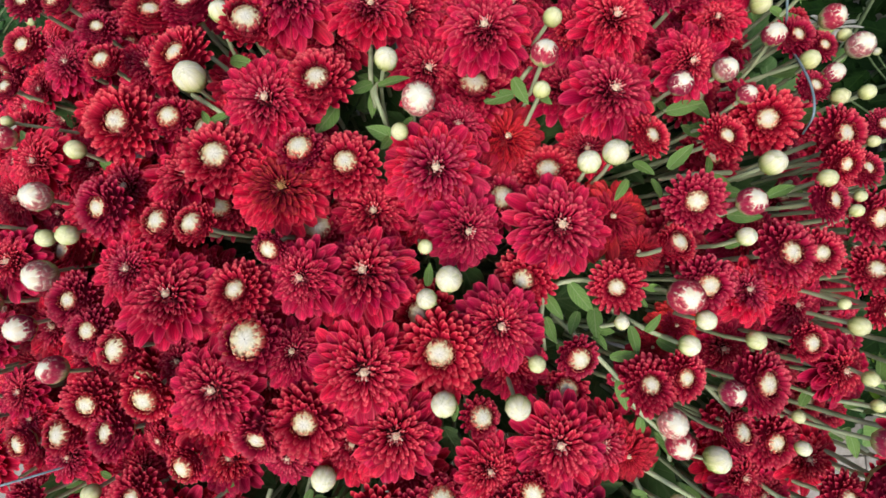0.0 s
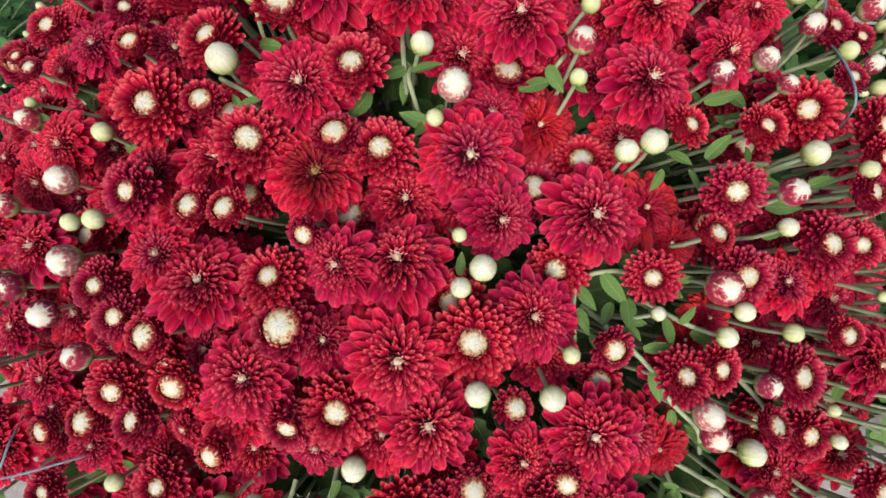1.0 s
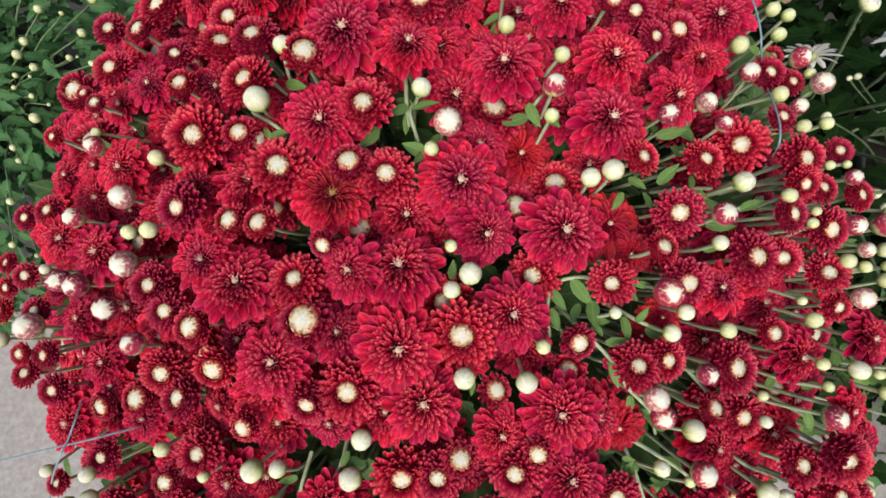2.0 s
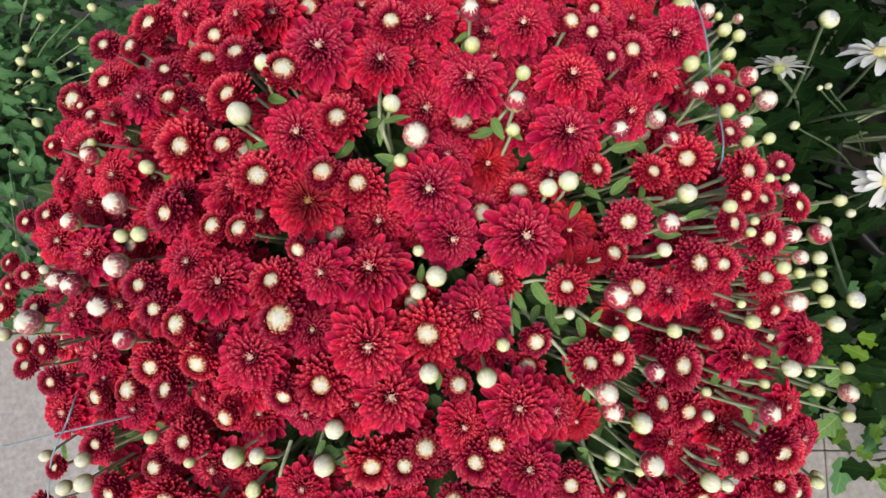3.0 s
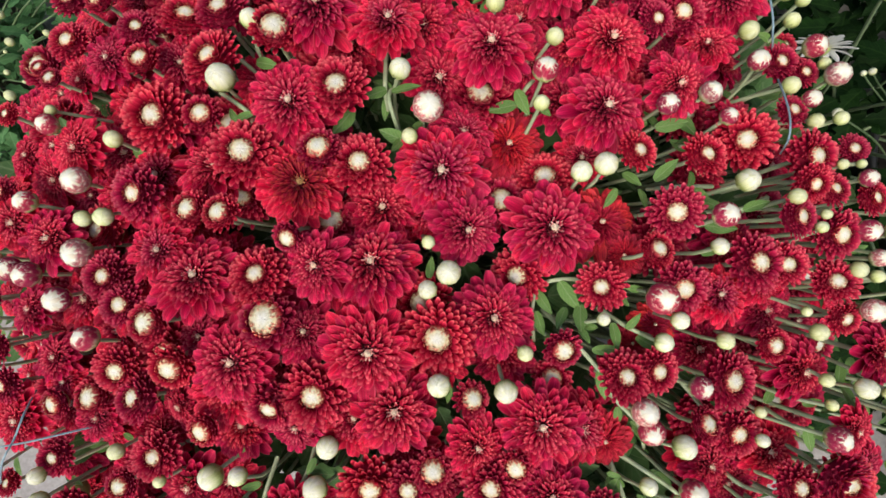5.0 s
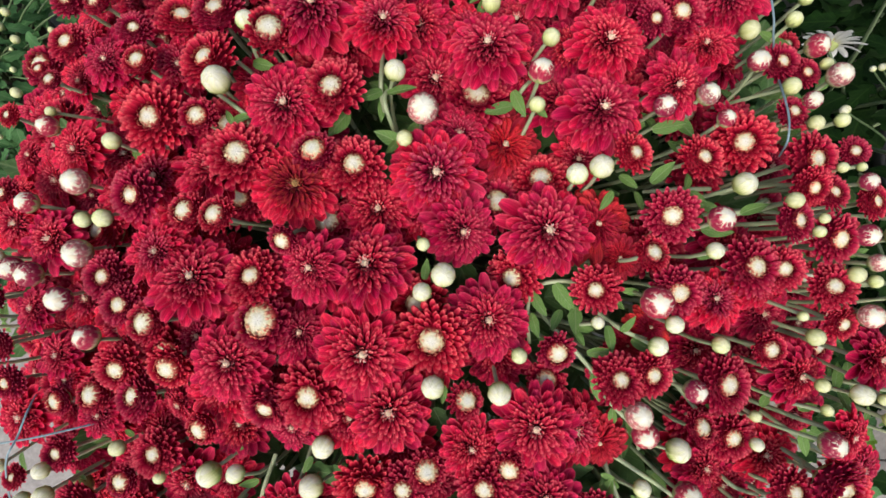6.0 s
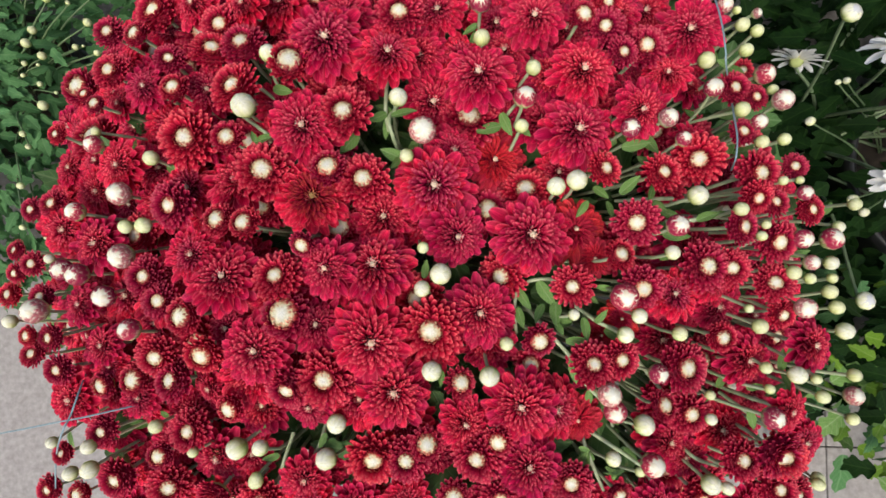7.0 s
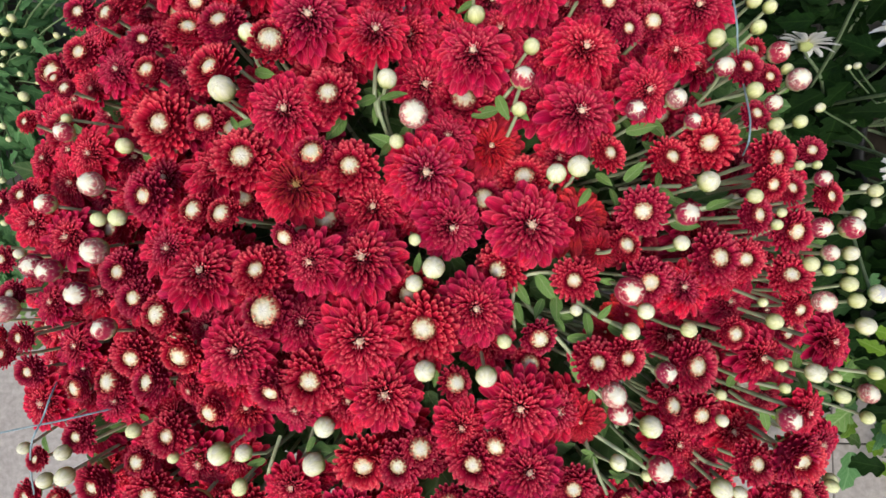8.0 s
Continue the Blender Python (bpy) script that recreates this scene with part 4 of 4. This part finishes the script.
    leaf_soup(s, lrng, Matrix(), 1.0, lrng.uniform(0.42, 0.52), 1, 0.0, 0.2, lrng.uniform(0.1, 0.6), 8)
    SMALL.append(s.mesh("small_leaf", LEAF_SMALL))


def leaf_pose(p, d, rng, size, spread=50):
    """Leaf that lies across direction d, pointing outward."""
    out = Vector((p[0] - CX, p[1] - CY, 0))
    yaw = math.degrees(math.atan2(out.y, out.x)) + rng.uniform(-1, 1) * 80
    base = d.to_track_quat("Z", "Y").to_matrix().to_4x4()
    return Matrix.Translation(p) @ pose(0, 0, 0, rng.gauss(0, spread * 0.4), rng.gauss(10, spread * 0.4), yaw) @ Matrix.Diagonal((size, size, size, 1))


for k in range(290):
    q = math.sqrt(lrng.random()) * 0.97
    a = lrng.uniform(0, math.tau)
    x, y = CX + SPAN * q * math.cos(a), CY + SPAN * q * math.sin(a)
    z = height(q) - lrng.uniform(0.035, 0.075)
    p = Vector((x, y, z))
    part("leaf", lrng.choice(LEAVES), mum, "", inv @ leaf_pose(p, facing(x, y, z), lrng, lrng.uniform(0.024, 0.042)))
inner = Soup()
for k in range(1900):
    q = lrng.random() ** (0.5 if k < 1000 else 0.18) * 0.985
    a = lrng.uniform(0, math.tau)
    x, y = CX + SPAN * q * math.cos(a), CY + SPAN * q * math.sin(a)
    z = max(0.17, height(q) - lrng.uniform(0.05, 0.16))
    m = inv @ leaf_pose(Vector((x, y, z)), facing(x, y, z), lrng, lrng.uniform(0.035, 0.06), 70)
    leaf_soup(inner, lrng, m, 1.0, lrng.uniform(0.5, 0.7), 3, 0.4, 0.2, lrng.uniform(0.1, 0.7), 9)
tagged(part("inner_foliage", inner.mesh("inner_foliage", LEAF), mum), kind="stuff")


def small_leaf(x, y, z, length, yaw, pitch=-10.0, roll=0.0):
    part("small_leaf", rnd.choice(SMALL), mum, "pale green spoon-shaped leaf", inv @ pose(x, y, z, roll, pitch, yaw) @ Matrix.Diagonal((length, length, length, 1)))


small_leaf(-0.0223, 0.0779, 0.4591, 0.0139, -149, -22, -21)
small_leaf(-0.0195, 0.0766, 0.4588, 0.0168, 14, -7, -32)
small_leaf(-0.0107, 0.0492, 0.4563, 0.0164, 161, -24, -8)
small_leaf(-0.0131, 0.0509, 0.4568, 0.0109, -123, -25, -28)
small_leaf(-0.0400, 0.0656, 0.4613, 0.0180, -119, -17, -35)
small_leaf(0.0502, 0.0727, 0.4533, 0.0168, -164, -11, -8)
small_leaf(0.0501, 0.0809, 0.4541, 0.0168, -68, -10, 33)
small_leaf(0.0626, 0.0723, 0.4545, 0.0103, -53, -23, 24)
small_leaf(0.1222, 0.0562, 0.4664, 0.0167, 6, -17, 21)
small_leaf(0.1213, 0.0275, 0.4664, 0.0157, 47, -24, -22)
small_leaf(0.1067, 0.0327, 0.4615, 0.0125, -48, -32, 3)
small_leaf(0.1038, 0.0243, 0.4597, 0.0128, -123, -3, -18)
small_leaf(0.1143, 0.0235, 0.4637, 0.0130, -78, -21, -26)
small_leaf(0.1637, 0.0111, 0.4730, 0.0144, 27, -11, -32)
small_leaf(0.1391, 0.0317, 0.4704, 0.0106, -108, -24, -23)
small_leaf(0.1392, 0.0225, 0.4710, 0.0100, -48, -32, 34)
small_leaf(0.0633, -0.0317, 0.4451, 0.0151, -64, -23, 26)
small_leaf(0.0755, -0.0260, 0.4473, 0.0191, -62, -21, 25)
small_leaf(0.0863, -0.0387, 0.4505, 0.0155, -95, -17, 24)
small_leaf(0.0856, -0.0518, 0.4511, 0.0097, -56, -34, -25)
small_leaf(0.1024, -0.0481, 0.4547, 0.0150, -83, -15, -15)
small_leaf(0.1093, -0.0511, 0.4558, 0.0112, 50, -31, 10)
small_leaf(0.0919, -0.0633, 0.4528, 0.0142, 9, -24, 19)
small_leaf(0.0963, -0.0728, 0.4534, 0.0163, -88, -10, 28)
small_leaf(0.0627, -0.0430, 0.4458, 0.0144, -77, -23, 30)
small_leaf(0.1050, -0.1513, 0.4353, 0.0201, 80, -27, -33)
small_leaf(0.1028, -0.1316, 0.4423, 0.0077, -9, -17, 8)
small_leaf(-0.0482, -0.1073, 0.4439, 0.0162, 40, -25, 14)
small_leaf(0.0027, -0.0254, 0.4501, 0.0118, 83, -17, 0)
small_leaf(-0.1046, 0.0575, 0.4622, 0.0157, 16, -17, -26)
small_leaf(-0.1027, 0.0575, 0.4624, 0.0077, 116, -18, -2)
small_leaf(0.1482, 0.0862, 0.4620, 0.0060, 63, -21, -33)
small_leaf(0.0926, -0.1441, 0.4397, 0.0108, 26, -20, 35)
small_leaf(0.0531, -0.1073, 0.4492, 0.0136, -139, -11, 29)
small_leaf(-0.0602, -0.1280, 0.4365, 0.0107, -116, -4, 4)
small_leaf(0.1017, -0.0317, 0.4550, 0.0117, -39, -31, -16)
small_leaf(0.0786, -0.0405, 0.4487, 0.0133, -117, -16, 33)
small_leaf(0.0679, -0.0562, 0.4480, 0.0115, -67, -29, 6)
small_leaf(0.1225, -0.1460, 0.4345, 0.0078, -36, -8, 31)
small_leaf(0.1588, -0.0910, 0.4463, 0.0065, -27, -33, 28)

# one or two leaves on the stem under most buds
brng = random.Random(17)
for p, d in BUD_PLACES:
    for k in range(brng.choice((0, 1, 1, 2))):
        q = p - d * brng.uniform(0.006, 0.03)
        small_leaf(*q, brng.uniform(0.009, 0.017), brng.uniform(0, 360), brng.uniform(-25, 20), brng.uniform(-30, 30))


# ---- pots ----
def pot(x, y, radius, height, label):
    """Tapered nursery pot with a rolled rim, filled with soil."""
    base = tagged(thing("plant_pot", pose(x, y, 0)), label, "plant pot", "nursery pots")
    s = Soup()
    r = radius
    lathe(s, [(0.002, 0.003, 0), (r * 0.76, 0.003, 0), (r * 0.78, 0.0, 0.1), (r * 0.96, height - 0.03, 0.6), (r, height - 0.028, 0.7), (r * 1.03, height - 0.004, 0.9), (r * 1.01, height, 0.95),
              (r * 0.97, height - 0.004, 1), (r * 0.93, height - 0.05, 1), (r * 0.75, 0.01, 1), (0.002, 0.01, 1)], 40)
    part("shell", s.mesh("shell", POT), base)
    s = Soup()
    lathe(s, [(r * 0.935, height - 0.035, 0), (r * 0.6, height - 0.028, 0.3), (0.002, height - 0.025, 1)], 24, 0.01, 5)
    part("soil", s.mesh("soil", SOIL), base)


pot(CX, CY, 0.15, 0.2, "black plastic nursery pot under the red chrysanthemum")

# ---- twine round the cushion ----
def twine(label, points, r=0.00055):
    pts = []
    P = [Vector(p) for p in points]
    P = [P[0] * 2 - P[1]] + P + [P[-1] * 2 - P[-2]]
    for i in range(1, len(P) - 2):
        for k in range(6):
            t = k / 6
            a, b, c, d = P[i - 1], P[i], P[i + 1], P[i + 2]
            pts.append((b * 2 + (c - a) * t + (a * 2 - b * 5 + c * 4 - d) * t * t + (b * 3 - a - c * 3 + d) * t ** 3) * 0.5)
    pts.append(P[-2])
    ob = tagged(new("garden_twine", tube(pts, r, r, 6).mesh("garden_twine", TWINE)), label, "twine", "lengths of twine")
    return ob


twine("thin blue-green garden twine drawn tight round the plant", [(-0.3880, -0.1664, 0.3700), (-0.3120, -0.1447, 0.4050), (-0.2709, -0.1331, 0.4250), (-0.2366, -0.1235, 0.4400), (-0.2106, -0.1165, 0.4511), (-0.1967, -0.1136, 0.4470), (-0.1872, -0.1123, 0.4382), (-0.1838, -0.1132, 0.4237)])
twine("thin blue-green garden twine knotted and hanging at the side", [(-0.2292, -0.0949, 0.4271), (-0.2157, -0.1023, 0.4503), (-0.2176, -0.1146, 0.4531), (-0.2207, -0.1254, 0.4554), (-0.2435, -0.1459, 0.4300), (-0.2679, -0.1709, 0.4000), (-0.3144, -0.2209, 0.3400)])
twine("thin pale blue garden twine over the flank of the plant", [(0.1849, 0.1731, 0.4493), (0.1820, 0.1470, 0.4649), (0.1808, 0.1293, 0.4725), (0.1812, 0.1132, 0.4748), (0.1849, 0.1062, 0.4688), (0.1968, 0.0987, 0.4515), (0.1877, 0.0745, 0.4712), (0.1841, 0.0595, 0.4800), (0.1819, 0.0472, 0.4821), (0.1881, 0.0429, 0.4667)])


# ---- neighbouring plants ----
def scatter_leaves(owner, at, span, zc, rise, count, joined, mats, size, seed, deep, lobes=3, depth=0.45, light=None):
    g = random.Random(seed)
    shapes = []
    for mat in mats:
        for k in range(3):
            s = Soup()
            leaf_soup(s, g, Matrix(), 1.0, g.uniform(0.62, 0.8), lobes, depth, 0.15, g.uniform(0.1, 0.6), 22)
            shapes.append(s.mesh("lobed_leaf", mat))
    mass = Soup()
    back = Matrix.Translation((-at[0], -at[1], 0))
    for k in range(count + joined):
        top = k < count
        q = math.sqrt(g.random()) * 0.98
        a = g.uniform(0, math.tau)
        x, y = at[0] + span * q * math.cos(a), at[1] + span * q * math.sin(a)
        z = zc + rise * math.sqrt(1 - q * q) - (g.uniform(0, deep) if top else g.uniform(deep * 0.3, deep * 2.6))
        z = max(z, 0.06)
        yaw = math.degrees(a) + g.gauss(0, 60)
        m = back @ Matrix.Translation((x, y, z)) @ pose(0, 0, 0, g.gauss(0, 22), g.gauss(12 + 25 * q, 18), yaw) @ Matrix.Diagonal((*[g.uniform(*size)] * 3, 1))
        if not top and light is not None and y < -0.2:
            continue
        if top:
            # light gives the share of paler leaves, standing in for better lit foliage
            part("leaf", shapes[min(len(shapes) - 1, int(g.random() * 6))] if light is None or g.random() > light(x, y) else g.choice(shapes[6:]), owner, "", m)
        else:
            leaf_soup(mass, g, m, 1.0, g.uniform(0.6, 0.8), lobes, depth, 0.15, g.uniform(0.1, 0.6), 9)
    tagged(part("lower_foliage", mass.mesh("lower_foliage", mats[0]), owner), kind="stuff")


def side_stem(owner, at, p, thick, mat, g, spread=0.25, foot=None):
    p = Vector(p)
    foot = Vector(foot) if foot else Vector((at[0] + (p.x - at[0]) * spread, at[1] + (p.y - at[1]) * spread, 0.1))
    mid = p.lerp(foot, 0.45) + Vector((0, 0, 0.03))
    pts = bezier(p, p - (p - mid) * 0.5 - Vector((0, 0, 0.012)), mid, foot, 8)
    part("stem", tube(pts, thick, thick * 1.5).mesh("stem", mat), owner, "", Matrix.Translation((-at[0], -at[1], 0)))


def bud_on(owner, at, p, r, kinds, mat, g):
    d = Vector((p[0] - at[0], p[1] - at[1], 0.25)).normalized()
    m = Matrix.Translation((-at[0], -at[1], 0)) @ turned(Vector(p), d, r, g.uniform(0, 360))
    ms = g.choice(kinds)
    b = part("bud", ms[0], owner, "", m)
    tagged(part("bud_petals", ms[1], b), kind="stuff")
    tagged(part("bract_cup", ms[2], b), kind="stuff")
    side_stem(owner, at, Vector(p) - d * r * 0.9, 0.0008, mat, g)


# plant in bud, not yet in flower
GA = (-0.61, 0.235)
budding = tagged(thing("budding_chrysanthemum", pose(*GA, 0)), "green chrysanthemum plant with many small closed white buds", "plant")
scatter_leaves(budding, GA, 0.31, 0.08, 0.14, 295, 3600, (LEAF_MID, LEAF_MID, LEAF), (0.016, 0.027), 31, 0.035)
gb = random.Random(33)


def small_bud(x, y, z, r):
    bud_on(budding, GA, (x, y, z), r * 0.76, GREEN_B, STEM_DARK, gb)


small_bud(-0.4624, 0.2951, 0.2150, 0.0063)
small_bud(-0.4759, 0.2565, 0.2150, 0.0062)
small_bud(-0.4826, 0.2407, 0.2150, 0.0069)
small_bud(-0.4624, 0.2258, 0.2150, 0.0062)
small_bud(-0.4826, 0.2163, 0.2150, 0.0041)
small_bud(-0.4108, 0.2661, 0.2150, 0.0062)
small_bud(-0.4016, 0.3069, 0.2150, 0.0070)
small_bud(-0.4232, 0.2366, 0.2150, 0.0048)
small_bud(-0.3972, 0.2298, 0.2150, 0.0048)
small_bud(-0.4625, 0.1920, 0.2150, 0.0041)
small_bud(-0.4573, 0.1665, 0.2150, 0.0075)
small_bud(-0.3482, 0.2312, 0.2150, 0.0048)
small_bud(-0.4792, 0.1327, 0.2150, 0.0047)
small_bud(-0.4716, 0.1176, 0.2150, 0.0041)
small_bud(-0.4834, 0.2021, 0.2150, 0.0034)
small_bud(-0.4662, 0.2149, 0.2150, 0.0027)
small_bud(-0.4776, 0.0719, 0.2150, 0.0054)
small_bud(-0.4428, 0.1819, 0.2150, 0.0027)
small_bud(-0.4718, 0.0238, 0.2150, 0.0047)
small_bud(-0.3728, 0.2380, 0.2150, 0.0048)
small_bud(-0.4355, 0.2896, 0.2150, 0.0035)
small_bud(-0.4142, 0.2380, 0.2150, 0.0021)
for k in range(70):
    q, a = math.sqrt(gb.random()) * 0.95, gb.uniform(0, math.tau)
    x, y = GA[0] + 0.31 * q * math.cos(a), GA[1] + 0.31 * q * math.sin(a)
    if x > -0.47 and y < 0.36:
        continue
    small_bud(x, y, 0.095 + 0.14 * math.sqrt(1 - q * q), gb.uniform(0.0035, 0.006))
pot(*GA, 0.11, 0.12, "black plastic nursery pot under the budding plant")

# white daisy-flowered plant
WA = (0.66, 0.12)
FOOT = (0.503, 0.169, 0.100)
daisy = tagged(thing("white_chrysanthemum", pose(*WA, 0)), "dark green chrysanthemum plant with loose white daisy flowers", "flowering plant")
# shade-coloured leaves, mixed with paler ones towards low y as if better lit
scatter_leaves(daisy, WA, 0.42, 0.08, 0.22, 290, 3200, (LEAF_SHADED, LEAF_SHADED, LEAF_SMALL, LEAF_LIME, LEAF_MID), (0.024, 0.044), 41, 0.11, 3, 0.5, lambda x, y: max(0.05, min(0.75, 0.18 - 1.8 * y)))
gw = random.Random(43)
DAISY = []
for k in range(3):
    a = Soup()
    g2 = random.Random(300 + k)
    ring(a, g2, 13, 0.12, 0.0, 0.9, 0.26, 18, 30, 0.12, 5, 4, 1.2, notch=0.04)
    ring(a, g2, 11, 0.12, 0.06, 0.74, 0.22, 30, 30, 0.14, 5, 4, 1.2)
    c = Soup()
    dome_scales(c, g2, 0.26, 0.06, 0.16, 50, 0.09)
    body = Soup()
    lathe(body, [(0.02, -0.25, 0), (0.18, -0.2, 0.3), (0.26, -0.04, 0.8), (0.2, 0.1, 1)], 12)
    DAISY.append((body.mesh("daisy_calyx", SEPAL), a.mesh("white_rays", WHITE), c.mesh("yellow_centre", DISC_YELLOW)))


def white_flower(x, y, z, r, dx, dy, dz):
    d = Vector((dx, dy, dz)).normalized()
    m = Matrix.Translation((-WA[0], -WA[1], 0)) @ turned(Vector((x, y, z)), d, r, gw.uniform(0, 360))
    ms = gw.choice(DAISY)
    b = part("white_bloom", ms[0], daisy, "", m)
    tagged(part("ray_petals", ms[1], b), kind="stuff")
    tagged(part("yellow_centre", ms[2], b), kind="stuff")
    side_stem(daisy, WA, Vector((x, y, z)) - d * r * 0.2, 0.0014, STEM_SHADED, gw, 0.25, [c + gw.uniform(-0.03, 0.03) for c in FOOT])


WHITE_OPEN = []
for k in range(2):
    core, a, body, cup = young_head(320 + k, 40)
    WHITE_OPEN.append((cup.mesh("white_receptacle", SEPAL), a.mesh("white_closed_petals", BUD_PALE), core.mesh("white_heart", WHITE), body.mesh("white_bracts", SEPAL)))


def breaking_white(x, y, z, r):
    """Double white bud that begins to open."""
    d = Vector((0.1, 0.15, 1)).normalized()
    b = part("white_bud", WHITE_OPEN[0][0], daisy, "", Matrix.Translation((-WA[0], -WA[1], 0)) @ turned(Vector((x, y, z)), d, r, gw.uniform(0, 360)) @ Matrix.Diagonal((1, 1, 0.75, 1)))
    for nm, me in zip(("petals", "heart", "bract_cup"), gw.choice(WHITE_OPEN)[1:]):
        tagged(part(nm, me, b), kind="stuff")
    side_stem(daisy, WA, Vector((x, y, z)) - d * r * 0.7, 0.0013, STEM_SHADED, gw, 0.25, [c + gw.uniform(-0.03, 0.03) for c in FOOT])


def white_bud(x, y, z, r):
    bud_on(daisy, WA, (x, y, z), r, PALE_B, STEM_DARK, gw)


def lime_leaf(x, y, z, length, yaw, pitch, mat=LEAF_LIME, label="bright lime green leaf"):
    s = Soup()
    leaf_soup(s, gw, Matrix(), 1.0, 0.62, 3, 0.45, 0.15, 0.3, 14)
    part("leaf", s.mesh("lime_leaf", mat), daisy, label, Matrix.Translation((-WA[0], -WA[1], 0)) @ pose(x, y, z, 0, pitch, yaw) @ Matrix.Diagonal((length, length, length, 1)))


white_flower(0.3604, 0.1952, 0.2850, 0.0250, 0.25, 0.95, 0.22)
white_flower(0.4062, 0.0634, 0.3450, 0.0250, -0.5, -0.2, 1)
white_flower(0.4210, 0.1858, 0.3300, 0.0300, -0.2, 0.6, 0.8)
white_flower(0.4572, 0.1406, 0.3300, 0.0280, 0.1, 0.2, 0.9)
breaking_white(0.3411, 0.1946, 0.3740, 0.0079)
breaking_white(0.3952, -0.0400, 0.3150, 0.0082)
white_bud(0.3992, 0.0547, 0.3000, 0.0048)
white_bud(0.4263, 0.0454, 0.2800, 0.0045)
white_bud(0.3762, 0.1362, 0.2800, 0.0046)
white_bud(0.4384, 0.1907, 0.2500, 0.0037)
white_bud(0.4291, 0.1888, 0.2500, 0.0030)
lime_leaf(0.5288, -0.2275, 0.1400, 0.0331, -26, 8)
lime_leaf(0.4913, -0.0841, 0.2000, 0.0370, -13, 8)
lime_leaf(0.5073, -0.1445, 0.1800, 0.0304, -18, 8)
lime_leaf(0.4469, -0.1185, 0.2200, 0.0174, 124, 8)
lime_leaf(0.5706, -0.2761, 0.1000, 0.0337, 11, 8)
lime_leaf(0.5268, -0.2444, 0.1200, 0.0566, -89, 8, LEAF_MID, "dusky green leaf over the paving")
lime_leaf(0.5021, -0.1093, 0.2000, 0.0290, 150, 8)
lime_leaf(0.5411, -0.1948, 0.1600, 0.0352, -106, 8)
for k in range(26):
    q, a = math.sqrt(gw.random()) * 0.9, gw.uniform(0, math.tau)
    x, y = WA[0] + 0.42 * q * math.cos(a), WA[1] + 0.42 * q * math.sin(a)
    if x < 0.56 and -0.3 < y < 0.34:
        continue
    z = 0.12 + 0.24 * math.sqrt(1 - q * q)
    if k % 2:
        white_flower(x, y, z, gw.uniform(0.02, 0.026), (x - WA[0]) * 2, (y - WA[1]) * 2, 1)
    else:
        white_bud(x, y, z, gw.uniform(0.007, 0.01))
# low green side shoots
shoots = []
for mat in (LEAF_MID, LEAF_SMALL, LEAF_LIME):
    for k in range(2):
        s = Soup()
        leaf_soup(s, gw, Matrix(), 1.0, gw.uniform(0.6, 0.75), 3, 0.42, 0.15, gw.uniform(0.2, 0.6), 22)
        shoots.append(s.mesh("shoot_leaf", mat))
for k in range(260):
    x, y = gw.uniform(0.40, 0.72), gw.uniform(-0.34, 0.02)
    if y < -0.215 and x < 0.56 or y < -0.12 and x < 0.45:
        continue
    z = 0.05 + gw.random() * 0.11
    part("leaf", shoots[(0, 1, 0, 1, 2, 3, 2, 4)[gw.randrange(8)]], daisy, "", Matrix.Translation((-WA[0], -WA[1], 0)) @ pose(x, y, z, gw.gauss(0, 20), gw.gauss(10, 18), gw.uniform(0, 360)) @ Matrix.Diagonal((*[gw.uniform(0.028, 0.048)] * 3, 1)))
pot(*WA, 0.14, 0.16, "black plastic nursery pot under the white chrysanthemum")

# ---- an unseen wall, added to hold sky light off the white plant ----
s = bmesh.new()
bmesh.ops.create_cube(s, size=1.0, matrix=Matrix.Translation((1.16, 2.95, 0.80)) @ Matrix.Diagonal((0.14, 5.9, 1.64, 1)))
bmesh.ops.bevel(s, geom=s.edges[:], offset=0.006, segments=2, affect="EDGES")
wm = bpy.data.meshes.new("wall_right")
s.to_mesh(wm)
s.free()
wm.materials.append(plain("wall_plaster", (0.10, 0.095, 0.085), (0.17, 0.16, 0.145), 9, 0.9, 0.003))
tagged(new("wall_right", wm), "unseen plain grey plastered wall added to shade the plants beside it", "wall", kind="structure")

# ---- ground ----
s = Soup()
s.grid([[(-600, -600, -0.006), (600, -600, -0.006)], [(-600, 600, -0.006), (600, 600, -0.006)]], [[(0, 0), (1, 0)], [(0, 1), (1, 1)]])
ground = tagged(new("ground", s.mesh("ground", JOINT)), "sandy ground under and beyond the paving", "ground", kind="structure")
paving = tagged(thing("pavement"), "pale grey-beige concrete paving slabs with narrow joints", "pavement", kind="structure")
SLAB_X, SLAB_Y, GAP = 0.90, 0.60, 0.0016
slab = bmesh.new()
bmesh.ops.create_cube(slab, size=1.0, matrix=Matrix.Diagonal((SLAB_X - GAP, SLAB_Y - GAP, 0.04, 1)))
bmesh.ops.bevel(slab, geom=slab.edges[:], offset=0.0012, segments=1, affect="EDGES")
slab_mesh = bpy.data.meshes.new("slab")
slab.to_mesh(slab_mesh)
slab.free()
slab_mesh.materials.append(CONCRETE)
prng = random.Random(3)
for i in range(-4, 5):
    for j in range(-6, 7):
        part("slab", slab_mesh, paving, "", pose(0.598 + (i + 0.5) * SLAB_X, -0.275 + (j + 0.5 + (0.0, 0.5, 0.0)[i % 3]) * SLAB_Y, -0.02 + prng.uniform(-0.0008, 0.0008)))
